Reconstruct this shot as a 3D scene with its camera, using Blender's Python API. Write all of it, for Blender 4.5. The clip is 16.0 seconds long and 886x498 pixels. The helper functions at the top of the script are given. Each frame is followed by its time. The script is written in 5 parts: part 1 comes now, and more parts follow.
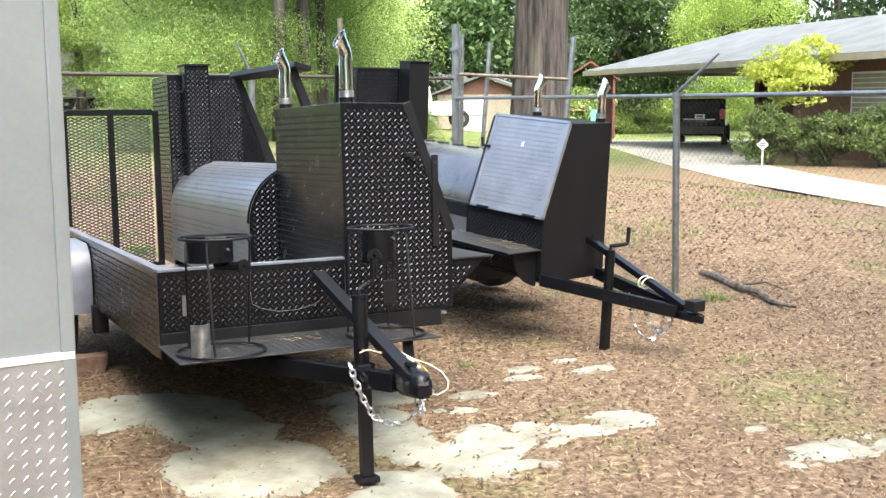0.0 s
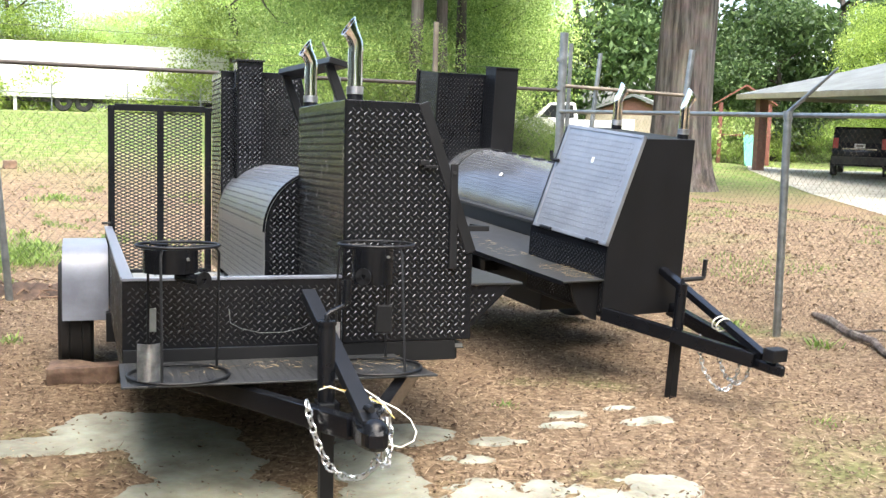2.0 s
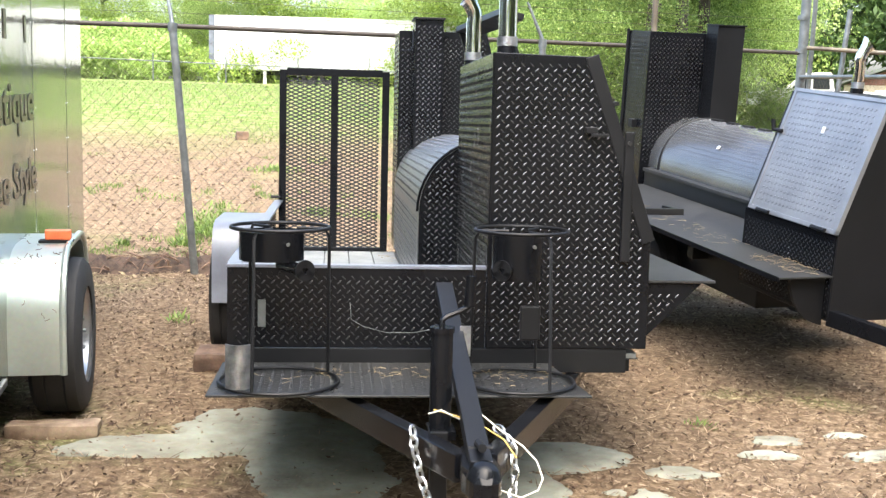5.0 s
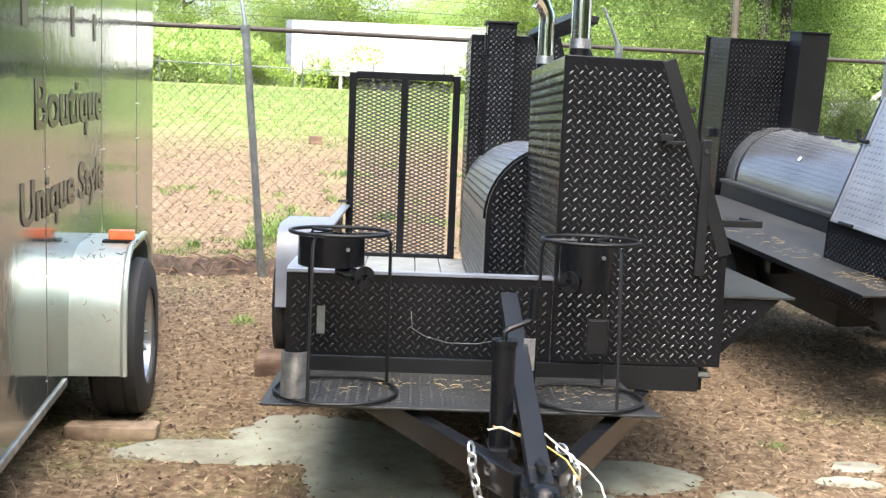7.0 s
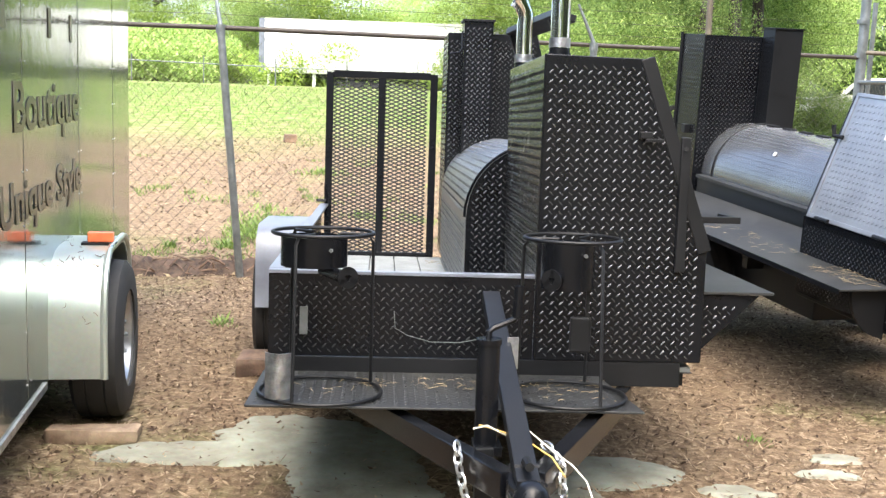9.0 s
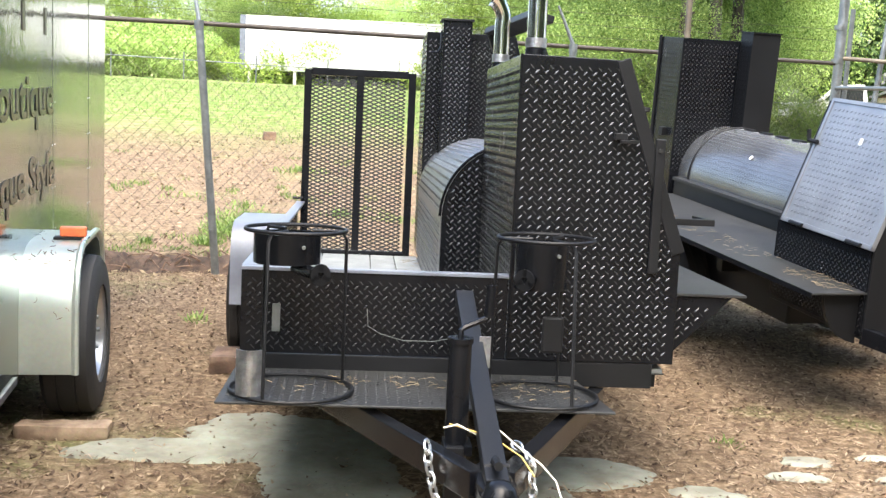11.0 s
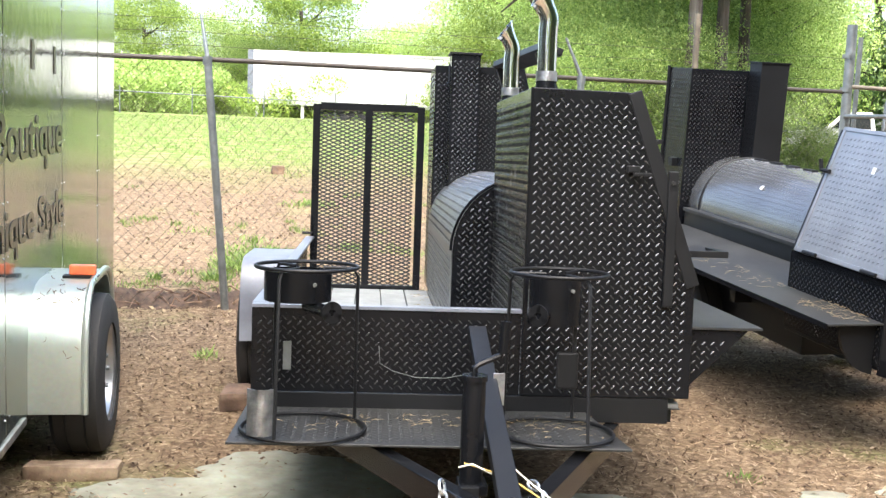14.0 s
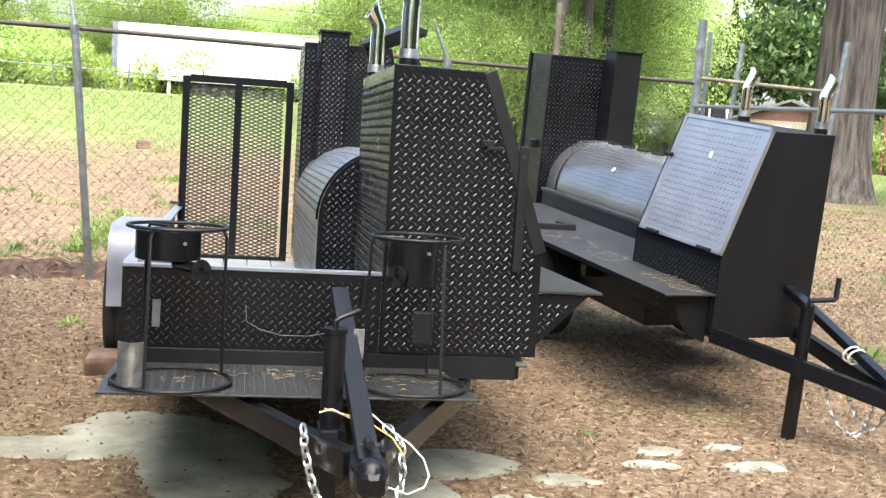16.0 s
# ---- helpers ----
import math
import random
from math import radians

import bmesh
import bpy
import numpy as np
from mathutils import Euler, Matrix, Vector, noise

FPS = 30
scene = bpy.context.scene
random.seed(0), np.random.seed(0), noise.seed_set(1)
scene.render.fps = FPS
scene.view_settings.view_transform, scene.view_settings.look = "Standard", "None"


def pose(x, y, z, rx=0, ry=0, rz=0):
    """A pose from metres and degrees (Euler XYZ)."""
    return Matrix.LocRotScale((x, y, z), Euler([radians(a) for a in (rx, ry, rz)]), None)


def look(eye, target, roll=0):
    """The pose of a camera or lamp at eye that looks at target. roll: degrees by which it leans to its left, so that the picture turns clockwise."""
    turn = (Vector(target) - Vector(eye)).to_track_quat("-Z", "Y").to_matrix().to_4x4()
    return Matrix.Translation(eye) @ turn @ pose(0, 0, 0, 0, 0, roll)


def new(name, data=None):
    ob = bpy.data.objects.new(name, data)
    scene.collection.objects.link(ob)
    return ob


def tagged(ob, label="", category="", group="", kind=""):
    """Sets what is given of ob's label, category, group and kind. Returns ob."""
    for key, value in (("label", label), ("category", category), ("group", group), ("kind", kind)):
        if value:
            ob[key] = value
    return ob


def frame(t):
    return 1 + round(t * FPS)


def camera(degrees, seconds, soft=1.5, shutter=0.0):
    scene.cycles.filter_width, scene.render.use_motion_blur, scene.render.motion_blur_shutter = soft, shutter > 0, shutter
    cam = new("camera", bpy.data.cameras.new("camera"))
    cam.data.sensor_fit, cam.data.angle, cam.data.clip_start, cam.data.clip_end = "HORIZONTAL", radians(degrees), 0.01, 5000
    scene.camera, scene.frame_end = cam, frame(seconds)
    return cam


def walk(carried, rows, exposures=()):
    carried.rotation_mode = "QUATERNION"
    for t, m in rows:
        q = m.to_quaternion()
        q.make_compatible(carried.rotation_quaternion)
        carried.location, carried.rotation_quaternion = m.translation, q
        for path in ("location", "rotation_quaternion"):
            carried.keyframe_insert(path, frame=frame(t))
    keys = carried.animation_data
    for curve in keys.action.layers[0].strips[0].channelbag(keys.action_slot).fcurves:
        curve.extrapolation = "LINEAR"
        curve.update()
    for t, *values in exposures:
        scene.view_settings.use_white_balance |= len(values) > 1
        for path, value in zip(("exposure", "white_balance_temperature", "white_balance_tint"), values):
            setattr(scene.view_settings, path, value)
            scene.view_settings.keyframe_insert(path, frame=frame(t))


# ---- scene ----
cam = camera(43.5, 16.0, 1.4)
PATH = [
    (0, (-1.818, -5.119, 1.63), (-0.944, -3.339, 1.37), -0.4),
    (0.5, (-1.493, -5.076, 1.599), (-0.779, -3.223, 1.365), -0.0),
    (1, (-1.287, -4.958, 1.592), (-0.664, -3.069, 1.385), -0.6),
    (1.5, (-1.097, -4.74, 1.58), (-0.441, -2.865, 1.353), 1.7),
    (2, (-0.928, -4.68, 1.566), (-0.307, -2.793, 1.334), 1.8),
    (2.5, (-0.713, -4.621, 1.535), (-0.282, -2.677, 1.346), 2.1),
    (3, (-0.668, -4.684, 1.543), (-0.352, -2.721, 1.328), 0.4),
    (3.2, (-0.644, -4.696, 1.541), (-0.341, -2.732, 1.317), 0.1),
    (5.3, (-0.362, -3.801, 1.509), (-0.226, -1.828, 1.216), 2.4),
    (5.5, (-0.347, -3.775, 1.505), (-0.311, -1.797, 1.213), 1.5),
    (6, (-0.321, -3.814, 1.514), (-0.378, -1.837, 1.216), 1.3),
    (6.5, (-0.328, -3.803, 1.508), (-0.31, -1.823, 1.223), 2.5),
    (7, (-0.357, -3.772, 1.501), (-0.29, -1.793, 1.219), 2.3),
    (7.5, (-0.38, -3.781, 1.506), (-0.313, -1.802, 1.227), 2.2),
    (8, (-0.386, -3.783, 1.505), (-0.288, -1.807, 1.216), 2.5),
    (8.5, (-0.388, -3.779, 1.507), (-0.271, -1.804, 1.211), 3.4),
    (9, (-0.382, -3.779, 1.51), (-0.27, -1.803, 1.224), 1.9),
    (9.2, (-0.378, -3.784, 1.513), (-0.271, -1.806, 1.237), 1.9),
    (11.3, (-0.359, -3.773, 1.505), (-0.204, -1.799, 1.22), 2.7),
    (11.5, (-0.356, -3.772, 1.507), (-0.201, -1.796, 1.242), 2.4),
    (12, (-0.351, -3.772, 1.505), (-0.181, -1.793, 1.269), 2.4),
    (12.5, (-0.346, -3.766, 1.507), (-0.166, -1.788, 1.276), 2.6),
    (13, (-0.353, -3.753, 1.51), (-0.18, -1.773, 1.282), 2.8),
    (13.5, (-0.365, -3.731, 1.508), (-0.218, -1.749, 1.281), 2.4),
    (14, (-0.372, -3.738, 1.514), (-0.24, -1.756, 1.285), 2.1),
    (14.5, (-0.361, -3.752, 1.517), (-0.228, -1.769, 1.295), 1.8),
    (15, (-0.327, -3.793, 1.509), (-0.177, -1.81, 1.294), 1.7),
    (15.5, (-0.324, -3.872, 1.505), (-0.083, -1.901, 1.271), 2.1),
    (16, (-0.377, -3.992, 1.482), (-0.009, -2.041, 1.235), 3.9),
]
walk(cam, [(t, look(eye, target, roll)) for t, eye, target, roll in PATH], [(0.0, 2.35), (16.0, 2.35)])

# ---------- light ----------
world = bpy.data.worlds.new("world")
scene.world = world
world.use_nodes = True
wn = world.node_tree.nodes
wl = world.node_tree.links
SUN_EL, SUN_AZ = radians(61), radians(178)
sky = wn.new("ShaderNodeTexSky")
sky.sky_type = "NISHITA"
sky.sun_disc = False
sky.sun_elevation, sky.sun_rotation = SUN_EL, SUN_AZ
sky.dust_density, sky.air_density, sky.ozone_density = 4.0, 1.0, 0.9
wn["Background"].inputs["Strength"].default_value = 0.15
wl.new(sky.outputs["Color"], wn["Background"].inputs["Color"])
sun_data = bpy.data.lights.new("sun", "SUN")
sun_data.energy, sun_data.angle, sun_data.color = 1.25, radians(80), (1.0, 0.995, 0.92)
sun = new("sun", sun_data)
sun_dir = Vector((math.sin(SUN_AZ) * math.cos(SUN_EL), math.cos(SUN_AZ) * math.cos(SUN_EL), math.sin(SUN_EL)))
sun.matrix_world = look(sun_dir * 60, (0, 0, 0))

# ---------- materials ----------


def mat(name):
    m = bpy.data.materials.new(name)
    m.use_nodes = True
    return m, m.node_tree.nodes, m.node_tree.links, m.node_tree.nodes["Principled BSDF"]


def noise_node(n, l, scale, detail=4.0, rough=0.6, coord=None, dims=None):
    t = n.new("ShaderNodeTexNoise")
    t.inputs["Scale"].default_value, t.inputs["Detail"].default_value, t.inputs["Roughness"].default_value = scale, detail, rough
    if coord is not None:
        l.new(coord, t.inputs["Vector"])
    return t


def ramp(n, l, src, stops):
    r = n.new("ShaderNodeValToRGB")
    e = r.color_ramp.elements
    while len(e) < len(stops):
        e.new(0.5)
    for el, (p, c) in zip(e, stops):
        el.position, el.color = p, (*c, 1) if len(c) == 3 else c
    l.new(src, r.inputs["Fac"])
    return r


def mixc(n, l, fac, a, b, mode="MIX"):
    m = n.new("ShaderNodeMix")
    m.data_type, m.blend_type = "RGBA", mode
    for sock, v in ((m.inputs["Factor"], fac), (m.inputs["A"], a), (m.inputs["B"], b)):
        if isinstance(v, (int, float)):
            sock.default_value = v
        elif isinstance(v, tuple):
            sock.default_value = (*v, 1)
        else:
            l.new(v, sock)
    return m.outputs["Result"]


def worn(name, base, dark, rough=0.5, metal=0.0, scale=6.0, bump=0.15, fine=90.0, rough_var=0.12, spec=None):
    """A surface whose colour and gloss vary at two scales, with a fine relief."""
    m, n, l, b = mat(name)
    co = n.new("ShaderNodeTexCoord").outputs["Object"]
    big, small = noise_node(n, l, scale, 5, 0.6, co), noise_node(n, l, fine, 3, 0.6, co)
    k = ramp(n, l, big.outputs["Fac"], [(0.35, dark), (0.68, base)])
    c = mixc(n, l, 0.25, k.outputs["Color"], small.outputs["Color"], "OVERLAY")
    hs = n.new("ShaderNodeHueSaturation")
    hs.inputs["Saturation"].default_value = 0.9
    l.new(c, hs.inputs["Color"])
    l.new(mixc(n, l, 0.6, k.outputs["Color"], hs.outputs["Color"]), b.inputs["Base Color"])
    r = n.new("ShaderNodeMapRange")
    r.inputs["To Min"].default_value, r.inputs["To Max"].default_value = rough - rough_var, rough + rough_var
    l.new(big.outputs["Fac"], r.inputs["Value"])
    l.new(r.outputs["Result"], b.inputs["Roughness"])
    b.inputs["Metallic"].default_value = metal
    if spec is not None:
        b.inputs["Specular IOR Level"].default_value = spec
    bp = n.new("ShaderNodeBump")
    bp.inputs["Strength"].default_value, bp.inputs["Distance"].default_value = bump, 0.004
    l.new(small.outputs["Fac"], bp.inputs["Height"])
    l.new(bp.outputs["Normal"], b.inputs["Normal"])
    return m


M_BLACK = worn("black_paint", (0.0065, 0.0072, 0.009), (0.0045, 0.005, 0.0065), 0.24, 0.0, 5, 0.06, 120, 0.05, spec=0.22)
M_FLATBLACK = worn("flat_black_paint", (0.0065, 0.007, 0.0085), (0.0045, 0.005, 0.006), 0.5, 0.0, 4, 0.08, 140, spec=0.3)
# Dimmer copy of the lug highlight colour, for plates that gleam less.
M_LUGDIM = worn("dim_lug_highlight_paint", (0.04, 0.041, 0.043), (0.02, 0.021, 0.022), 0.3, 0.25, 9, 0.05, 160, spec=0.6)
M_DUSTY = worn("dusty_black_steel", (0.034, 0.035, 0.034), (0.016, 0.0165, 0.017), 0.55, 0.0, 7, 0.1, 90, spec=0.3)
# Lug highlights are put into a base paler than the black sheet.
M_LUG = worn("lug_highlight_paint", (0.1, 0.103, 0.107), (0.05, 0.052, 0.055), 0.24, 0.45, 9, 0.05, 160, spec=0.75)
# Both drums are black; their sky sheen is put into a grey base.
M_DRUM = worn("sheen_grey_drum_paint", (0.24, 0.248, 0.26), (0.17, 0.176, 0.185), 0.3, 0.65, 4, 0.06, 150, 0.06)
M_DRUMPALE = worn("sheen_grey_drum_paint_two", (0.2, 0.21, 0.22), (0.14, 0.146, 0.155), 0.25, 0.7, 4, 0.06, 150, 0.05)
M_GREYPAINT = worn("grey_primer_paint", (0.17, 0.19, 0.23), (0.11, 0.12, 0.15), 0.4, 0.0, 5, 0.08, 110)
M_CHROME = worn("chrome", (0.93, 0.92, 0.9), (0.82, 0.81, 0.78), 0.1, 1.0, 12, 0.02, 80, 0.04)
M_GALV = worn("galvanised_steel", (0.27, 0.29, 0.29), (0.17, 0.185, 0.185), 0.42, 0.75, 14, 0.1, 120)
M_ZINC = worn("bright_zinc", (0.62, 0.63, 0.63), (0.42, 0.43, 0.43), 0.28, 0.9, 20, 0.05, 120)
M_WIRE = worn("dull_fence_wire", (0.11, 0.09, 0.065), (0.05, 0.04, 0.03), 0.55, 0.3, 3, 0.0, 60)
M_RUSTRAIL = worn("weathered_fence_rail", (0.07, 0.057, 0.045), (0.035, 0.029, 0.023), 0.6, 0.2, 5, 0.12, 90)
M_RUBBER = worn("tyre_rubber", (0.022, 0.022, 0.022), (0.014, 0.014, 0.014), 0.75, 0.0, 18, 0.3, 90)
M_RIM = worn("silver_wheel_rim", (0.5, 0.5, 0.5), (0.36, 0.36, 0.36), 0.35, 0.8, 14, 0.05, 90)
M_WOOD = worn("weathered_wood", (0.24, 0.15, 0.09), (0.11, 0.065, 0.04), 0.8, 0.0, 7, 0.5, 50)
M_DECK = worn("dusty_grey_deck_boards", (0.27, 0.285, 0.28), (0.16, 0.17, 0.165), 0.6, 0.0, 6, 0.4, 60)
M_ORANGE = worn("orange_lens", (0.85, 0.16, 0.03), (0.6, 0.1, 0.02), 0.2, 0.0, 20, 0.05, 100)
M_STRAW = worn("dry_pine_straw", (0.34, 0.26, 0.14), (0.2, 0.145, 0.075), 0.8, 0.0, 30, 0.2, 200)
M_TAG = worn("bare_aluminium_plate", (0.5, 0.52, 0.54), (0.2, 0.21, 0.22), 0.35, 0.85, 16, 0.9, 60)
M_WIREWHITE = worn("white_cable", (0.75, 0.72, 0.6), (0.55, 0.52, 0.42), 0.5, 0.0, 30, 0.05, 90)
M_WIREYELLOW = worn("yellow_cable", (0.6, 0.4, 0.06), (0.4, 0.26, 0.05), 0.5, 0.0, 30, 0.05, 90)
M_SKIN = worn("polished_aluminium_skin", (0.27, 0.295, 0.265), (0.22, 0.24, 0.215), 0.09, 0.75, 1.6, 0.3, 11, 0.04)
M_GREYSKIN = worn("grey_painted_panel", (0.185, 0.21, 0.213), (0.158, 0.178, 0.182), 0.35, 0.1, 2, 0.03, 60)
M_TREADALU = worn("aluminium_tread_plate", (0.36, 0.37, 0.375), (0.27, 0.28, 0.285), 0.38, 0.6, 8, 0.1, 90)
M_LETTER = worn("dark_lettering_film", (0.1, 0.085, 0.062), (0.075, 0.064, 0.046), 0.3, 0.0, 6, 0.02, 60)
M_WHITE = worn("white_paint", (0.8, 0.8, 0.79), (0.66, 0.66, 0.64), 0.5, 0.0, 1.5, 0.05, 40)
M_TRIMDARK = worn("dark_underframe", (0.05, 0.05, 0.05), (0.02, 0.02, 0.02), 0.7, 0.0, 4, 0.1, 50)
def bark_mat(name, k=1.0):
    m, n, l, b = mat(name)
    co = n.new("ShaderNodeTexCoord").outputs["Object"]
    mp = n.new("ShaderNodeMapping")
    mp.inputs["Scale"].default_value = (1.0, 1.0, 0.1)
    l.new(co, mp.inputs["Vector"])
    a, c = noise_node(n, l, 9.0, 5, 0.65, mp.outputs["Vector"]), noise_node(n, l, 3.0, 3, 0.6, co)
    k = ramp(n, l, a.outputs["Fac"], [(0.36, (0.07 * k, 0.055 * k, 0.045 * k)), (0.5, (0.2 * k, 0.165 * k, 0.135 * k)), (0.68, (0.34 * k, 0.29 * k, 0.24 * k))])
    l.new(mixc(n, l, 0.25, k.outputs["Color"], c.outputs["Color"], "OVERLAY"), b.inputs["Base Color"])
    b.inputs["Roughness"].default_value = 0.92
    bp = n.new("ShaderNodeBump")
    bp.inputs["Strength"].default_value, bp.inputs["Distance"].default_value = 1.0, 0.05
    l.new(a.outputs["Fac"], bp.inputs["Height"])
    l.new(bp.outputs["Normal"], b.inputs["Normal"])
    return m


M_BARK = bark_mat("furrowed_bark", 0.5)
M_OLDWOOD = worn("weathered_old_log", (0.2, 0.13, 0.09), (0.065, 0.04, 0.028), 0.9, 0.0, 9, 0.8, 45)
M_BARKDARK = bark_mat("dark_bark", 0.38)
M_POLETAN = worn("rusty_tan_pole", (0.2, 0.17, 0.12), (0.1, 0.08, 0.055), 0.6, 0.2, 5, 0.1, 60)
M_BRICK = worn("red_brick_wall", (0.19, 0.085, 0.06), (0.12, 0.055, 0.04), 0.85, 0.0, 8, 0.5, 40)
M_ROOF = worn("grey_shingles", (0.165, 0.18, 0.175), (0.105, 0.115, 0.11), 0.85, 0.0, 1.2, 0.5, 24)
M_CARDARK = worn("dark_blue_car_paint", (0.02, 0.022, 0.035), (0.014, 0.016, 0.024), 0.18, 0.3, 2, 0.0, 30)
M_GLASS = worn("dark_car_glass", (0.03, 0.035, 0.04), (0.02, 0.022, 0.026), 0.08, 0.0, 2, 0.0, 30, 0.03)
M_REDWOOD = worn("red_stained_timber", (0.24, 0.075, 0.045), (0.15, 0.045, 0.03), 0.7, 0.0, 5, 0.3, 40)
M_GREENPL = worn("green_plastic", (0.12, 0.42, 0.3), (0.09, 0.32, 0.22), 0.35, 0.0, 4, 0.02, 40)
M_REDLENS = worn("red_lens", (0.5, 0.03, 0.03), (0.35, 0.02, 0.02), 0.2, 0.0, 10, 0.0, 60)
M_TAN = worn("tan_siding", (0.42, 0.36, 0.28), (0.32, 0.27, 0.2), 0.8, 0.0, 3, 0.2, 30)
M_STONE = worn("pale_rock", (0.31, 0.325, 0.255), (0.175, 0.165, 0.12), 0.9, 0.0, 4.5, 0.9, 34)


def leaf_mat(name, a, b, c, rough=0.55):
    m, n, l, bs = mat(name)
    isl = n.new("ShaderNodeNewGeometry").outputs["Random Per Island"]
    r = ramp(n, l, isl, [(0.0, a), (0.55, b), (1.0, c)])
    obj = n.new("ShaderNodeObjectInfo").outputs["Random"]
    hs = n.new("ShaderNodeHueSaturation")
    mr = n.new("ShaderNodeMapRange")
    mr.inputs["To Min"].default_value, mr.inputs["To Max"].default_value = 0.75, 1.25
    l.new(obj, mr.inputs["Value"])
    l.new(mr.outputs["Result"], hs.inputs["Value"])
    l.new(r.outputs["Color"], hs.inputs["Color"])
    l.new(hs.outputs["Color"], bs.inputs["Base Color"])
    bs.inputs["Roughness"].default_value = rough
    tr = n.new("ShaderNodeBsdfTranslucent")
    l.new(hs.outputs["Color"], tr.inputs["Color"])
    mx = n.new("ShaderNodeMixShader")
    mx.inputs["Fac"].default_value = 0.45
    l.new(bs.outputs["BSDF"], mx.inputs[1])
    l.new(tr.outputs["BSDF"], mx.inputs[2])
    l.new(mx.outputs["Shader"], n["Material Output"].inputs["Surface"])
    return m


M_LEAF = leaf_mat("spring_leaves", (0.13, 0.2, 0.035), (0.26, 0.36, 0.07), (0.42, 0.52, 0.12))
M_LEAFDARK = leaf_mat("dark_leaves", (0.035, 0.07, 0.02), (0.08, 0.14, 0.045), (0.16, 0.24, 0.08))
M_LEAFLIGHT = leaf_mat("pale_young_leaves", (0.24, 0.36, 0.08), (0.44, 0.58, 0.17), (0.62, 0.72, 0.3))
M_LEAFYELLOW = leaf_mat("yellow_green_leaves", (0.36, 0.42, 0.05), (0.56, 0.62, 0.1), (0.72, 0.76, 0.2))
M_LEAFMID = leaf_mat("mid_green_leaves", (0.09, 0.165, 0.036), (0.24, 0.355, 0.085), (0.44, 0.54, 0.17))
M_HEDGE = leaf_mat("hedge_leaves", (0.07, 0.12, 0.025), (0.15, 0.22, 0.055), (0.28, 0.36, 0.11))
M_GRASS = leaf_mat("grass_blades", (0.09, 0.15, 0.03), (0.16, 0.25, 0.05), (0.26, 0.34, 0.09))
M_LITTER = leaf_mat("dry_leaf_litter", (0.07, 0.043, 0.028), (0.2, 0.134, 0.086), (0.5, 0.395, 0.27), 0.85)


def ground_mat():
    m, n, l, b = mat("yard_ground")
    pos = n.new("ShaderNodeNewGeometry").outputs["Position"]
    n1, n2, n3, n4 = (noise_node(n, l, s, 6, 0.65, pos) for s in (0.55, 3.2, 22.0, 95.0))
    soil = ramp(n, l, n2.outputs["Fac"], [(0.25, (0.08, 0.056, 0.035)), (0.5, (0.185, 0.136, 0.086)), (0.75, (0.315, 0.242, 0.154))])
    straw = ramp(n, l, n3.outputs["Fac"], [(0.3, (0.05, 0.036, 0.024)), (0.52, (0.185, 0.135, 0.088)), (0.72, (0.455, 0.376, 0.272))])
    c = mixc(n, l, 0.7, soil.outputs["Color"], straw.outputs["Color"])
    tiny = ramp(n, l, n4.outputs["Fac"], [(0.3, (0.35, 0.3, 0.27)), (0.7, (0.68, 0.66, 0.62))])
    c = mixc(n, l, 0.6, c, tiny.outputs["Color"], "OVERLAY")
    # grass far off behind the fence and thin green tufts nearer
    sep = n.new("ShaderNodeSeparateXYZ")
    l.new(pos, sep.inputs["Vector"])

    def math_node(op, a, bb):
        q = n.new("ShaderNodeMath")
        q.operation = op
        for s, v in ((q.inputs[0], a), (q.inputs[1], bb)):
            if isinstance(v, (int, float)):
                s.default_value = v
            else:
                l.new(v, s)
        return q.outputs["Value"]

    far = math_node("SUBTRACT", sep.outputs["Y"], math_node("MULTIPLY", n1.outputs["Fac"], 9.0))
    far = math_node("ADD", far, math_node("MULTIPLY", n2.outputs["Fac"], 5.0))
    fg = n.new("ShaderNodeMapRange")
    fg.inputs["From Min"].default_value, fg.inputs["From Max"].default_value = 13.0, 21.0
    l.new(far, fg.inputs["Value"])
    tuft = ramp(n, l, n1.outputs["Fac"], [(0.54, (0, 0, 0)), (0.66, (0.75, 0.75, 0.75))])
    tuft2 = math_node("MULTIPLY", tuft.outputs["Color"], n3.outputs["Fac"])
    gmask = math_node("MAXIMUM", fg.outputs["Result"], tuft2)
    green = ramp(n, l, n3.outputs["Fac"], [(0.3, (0.06, 0.12, 0.02)), (0.55, (0.14, 0.225, 0.045)), (0.7, (0.3, 0.31, 0.13))])
    bare = ramp(n, l, n2.outputs["Fac"], [(0.46, (0, 0, 0)), (0.62, (0.85, 0.85, 0.85))])
    turf = mixc(n, l, bare.outputs["Color"], green.outputs["Color"], (0.3, 0.235, 0.14))
    c = mixc(n, l, gmask, c, turf)
    l.new(c, b.inputs["Base Color"])
    b.inputs["Roughness"].default_value = 0.95
    b.inputs["Specular IOR Level"].default_value = 0.15
    bp = n.new("ShaderNodeBump")
    bp.inputs["Strength"].default_value, bp.inputs["Distance"].default_value = 0.7, 0.03
    l.new(mixc(n, l, 0.5, n3.outputs["Color"], n4.outputs["Color"]), bp.inputs["Height"])
    l.new(bp.outputs["Normal"], b.inputs["Normal"])
    return m


M_GROUND = ground_mat()
M_SOIL = worn("torn_brown_soil", (0.12, 0.076, 0.05), (0.035, 0.022, 0.015), 0.95, 0.0, 14, 1.0, 50)
# Concrete base lightened to stand for sunlight on the driveway.
M_CONCRETE = worn("sunlit_pale_concrete", (0.45, 0.43, 0.35), (0.28, 0.26, 0.2), 0.9, 0.0, 1.4, 0.5, 14)

# ---------- mesh helpers ----------


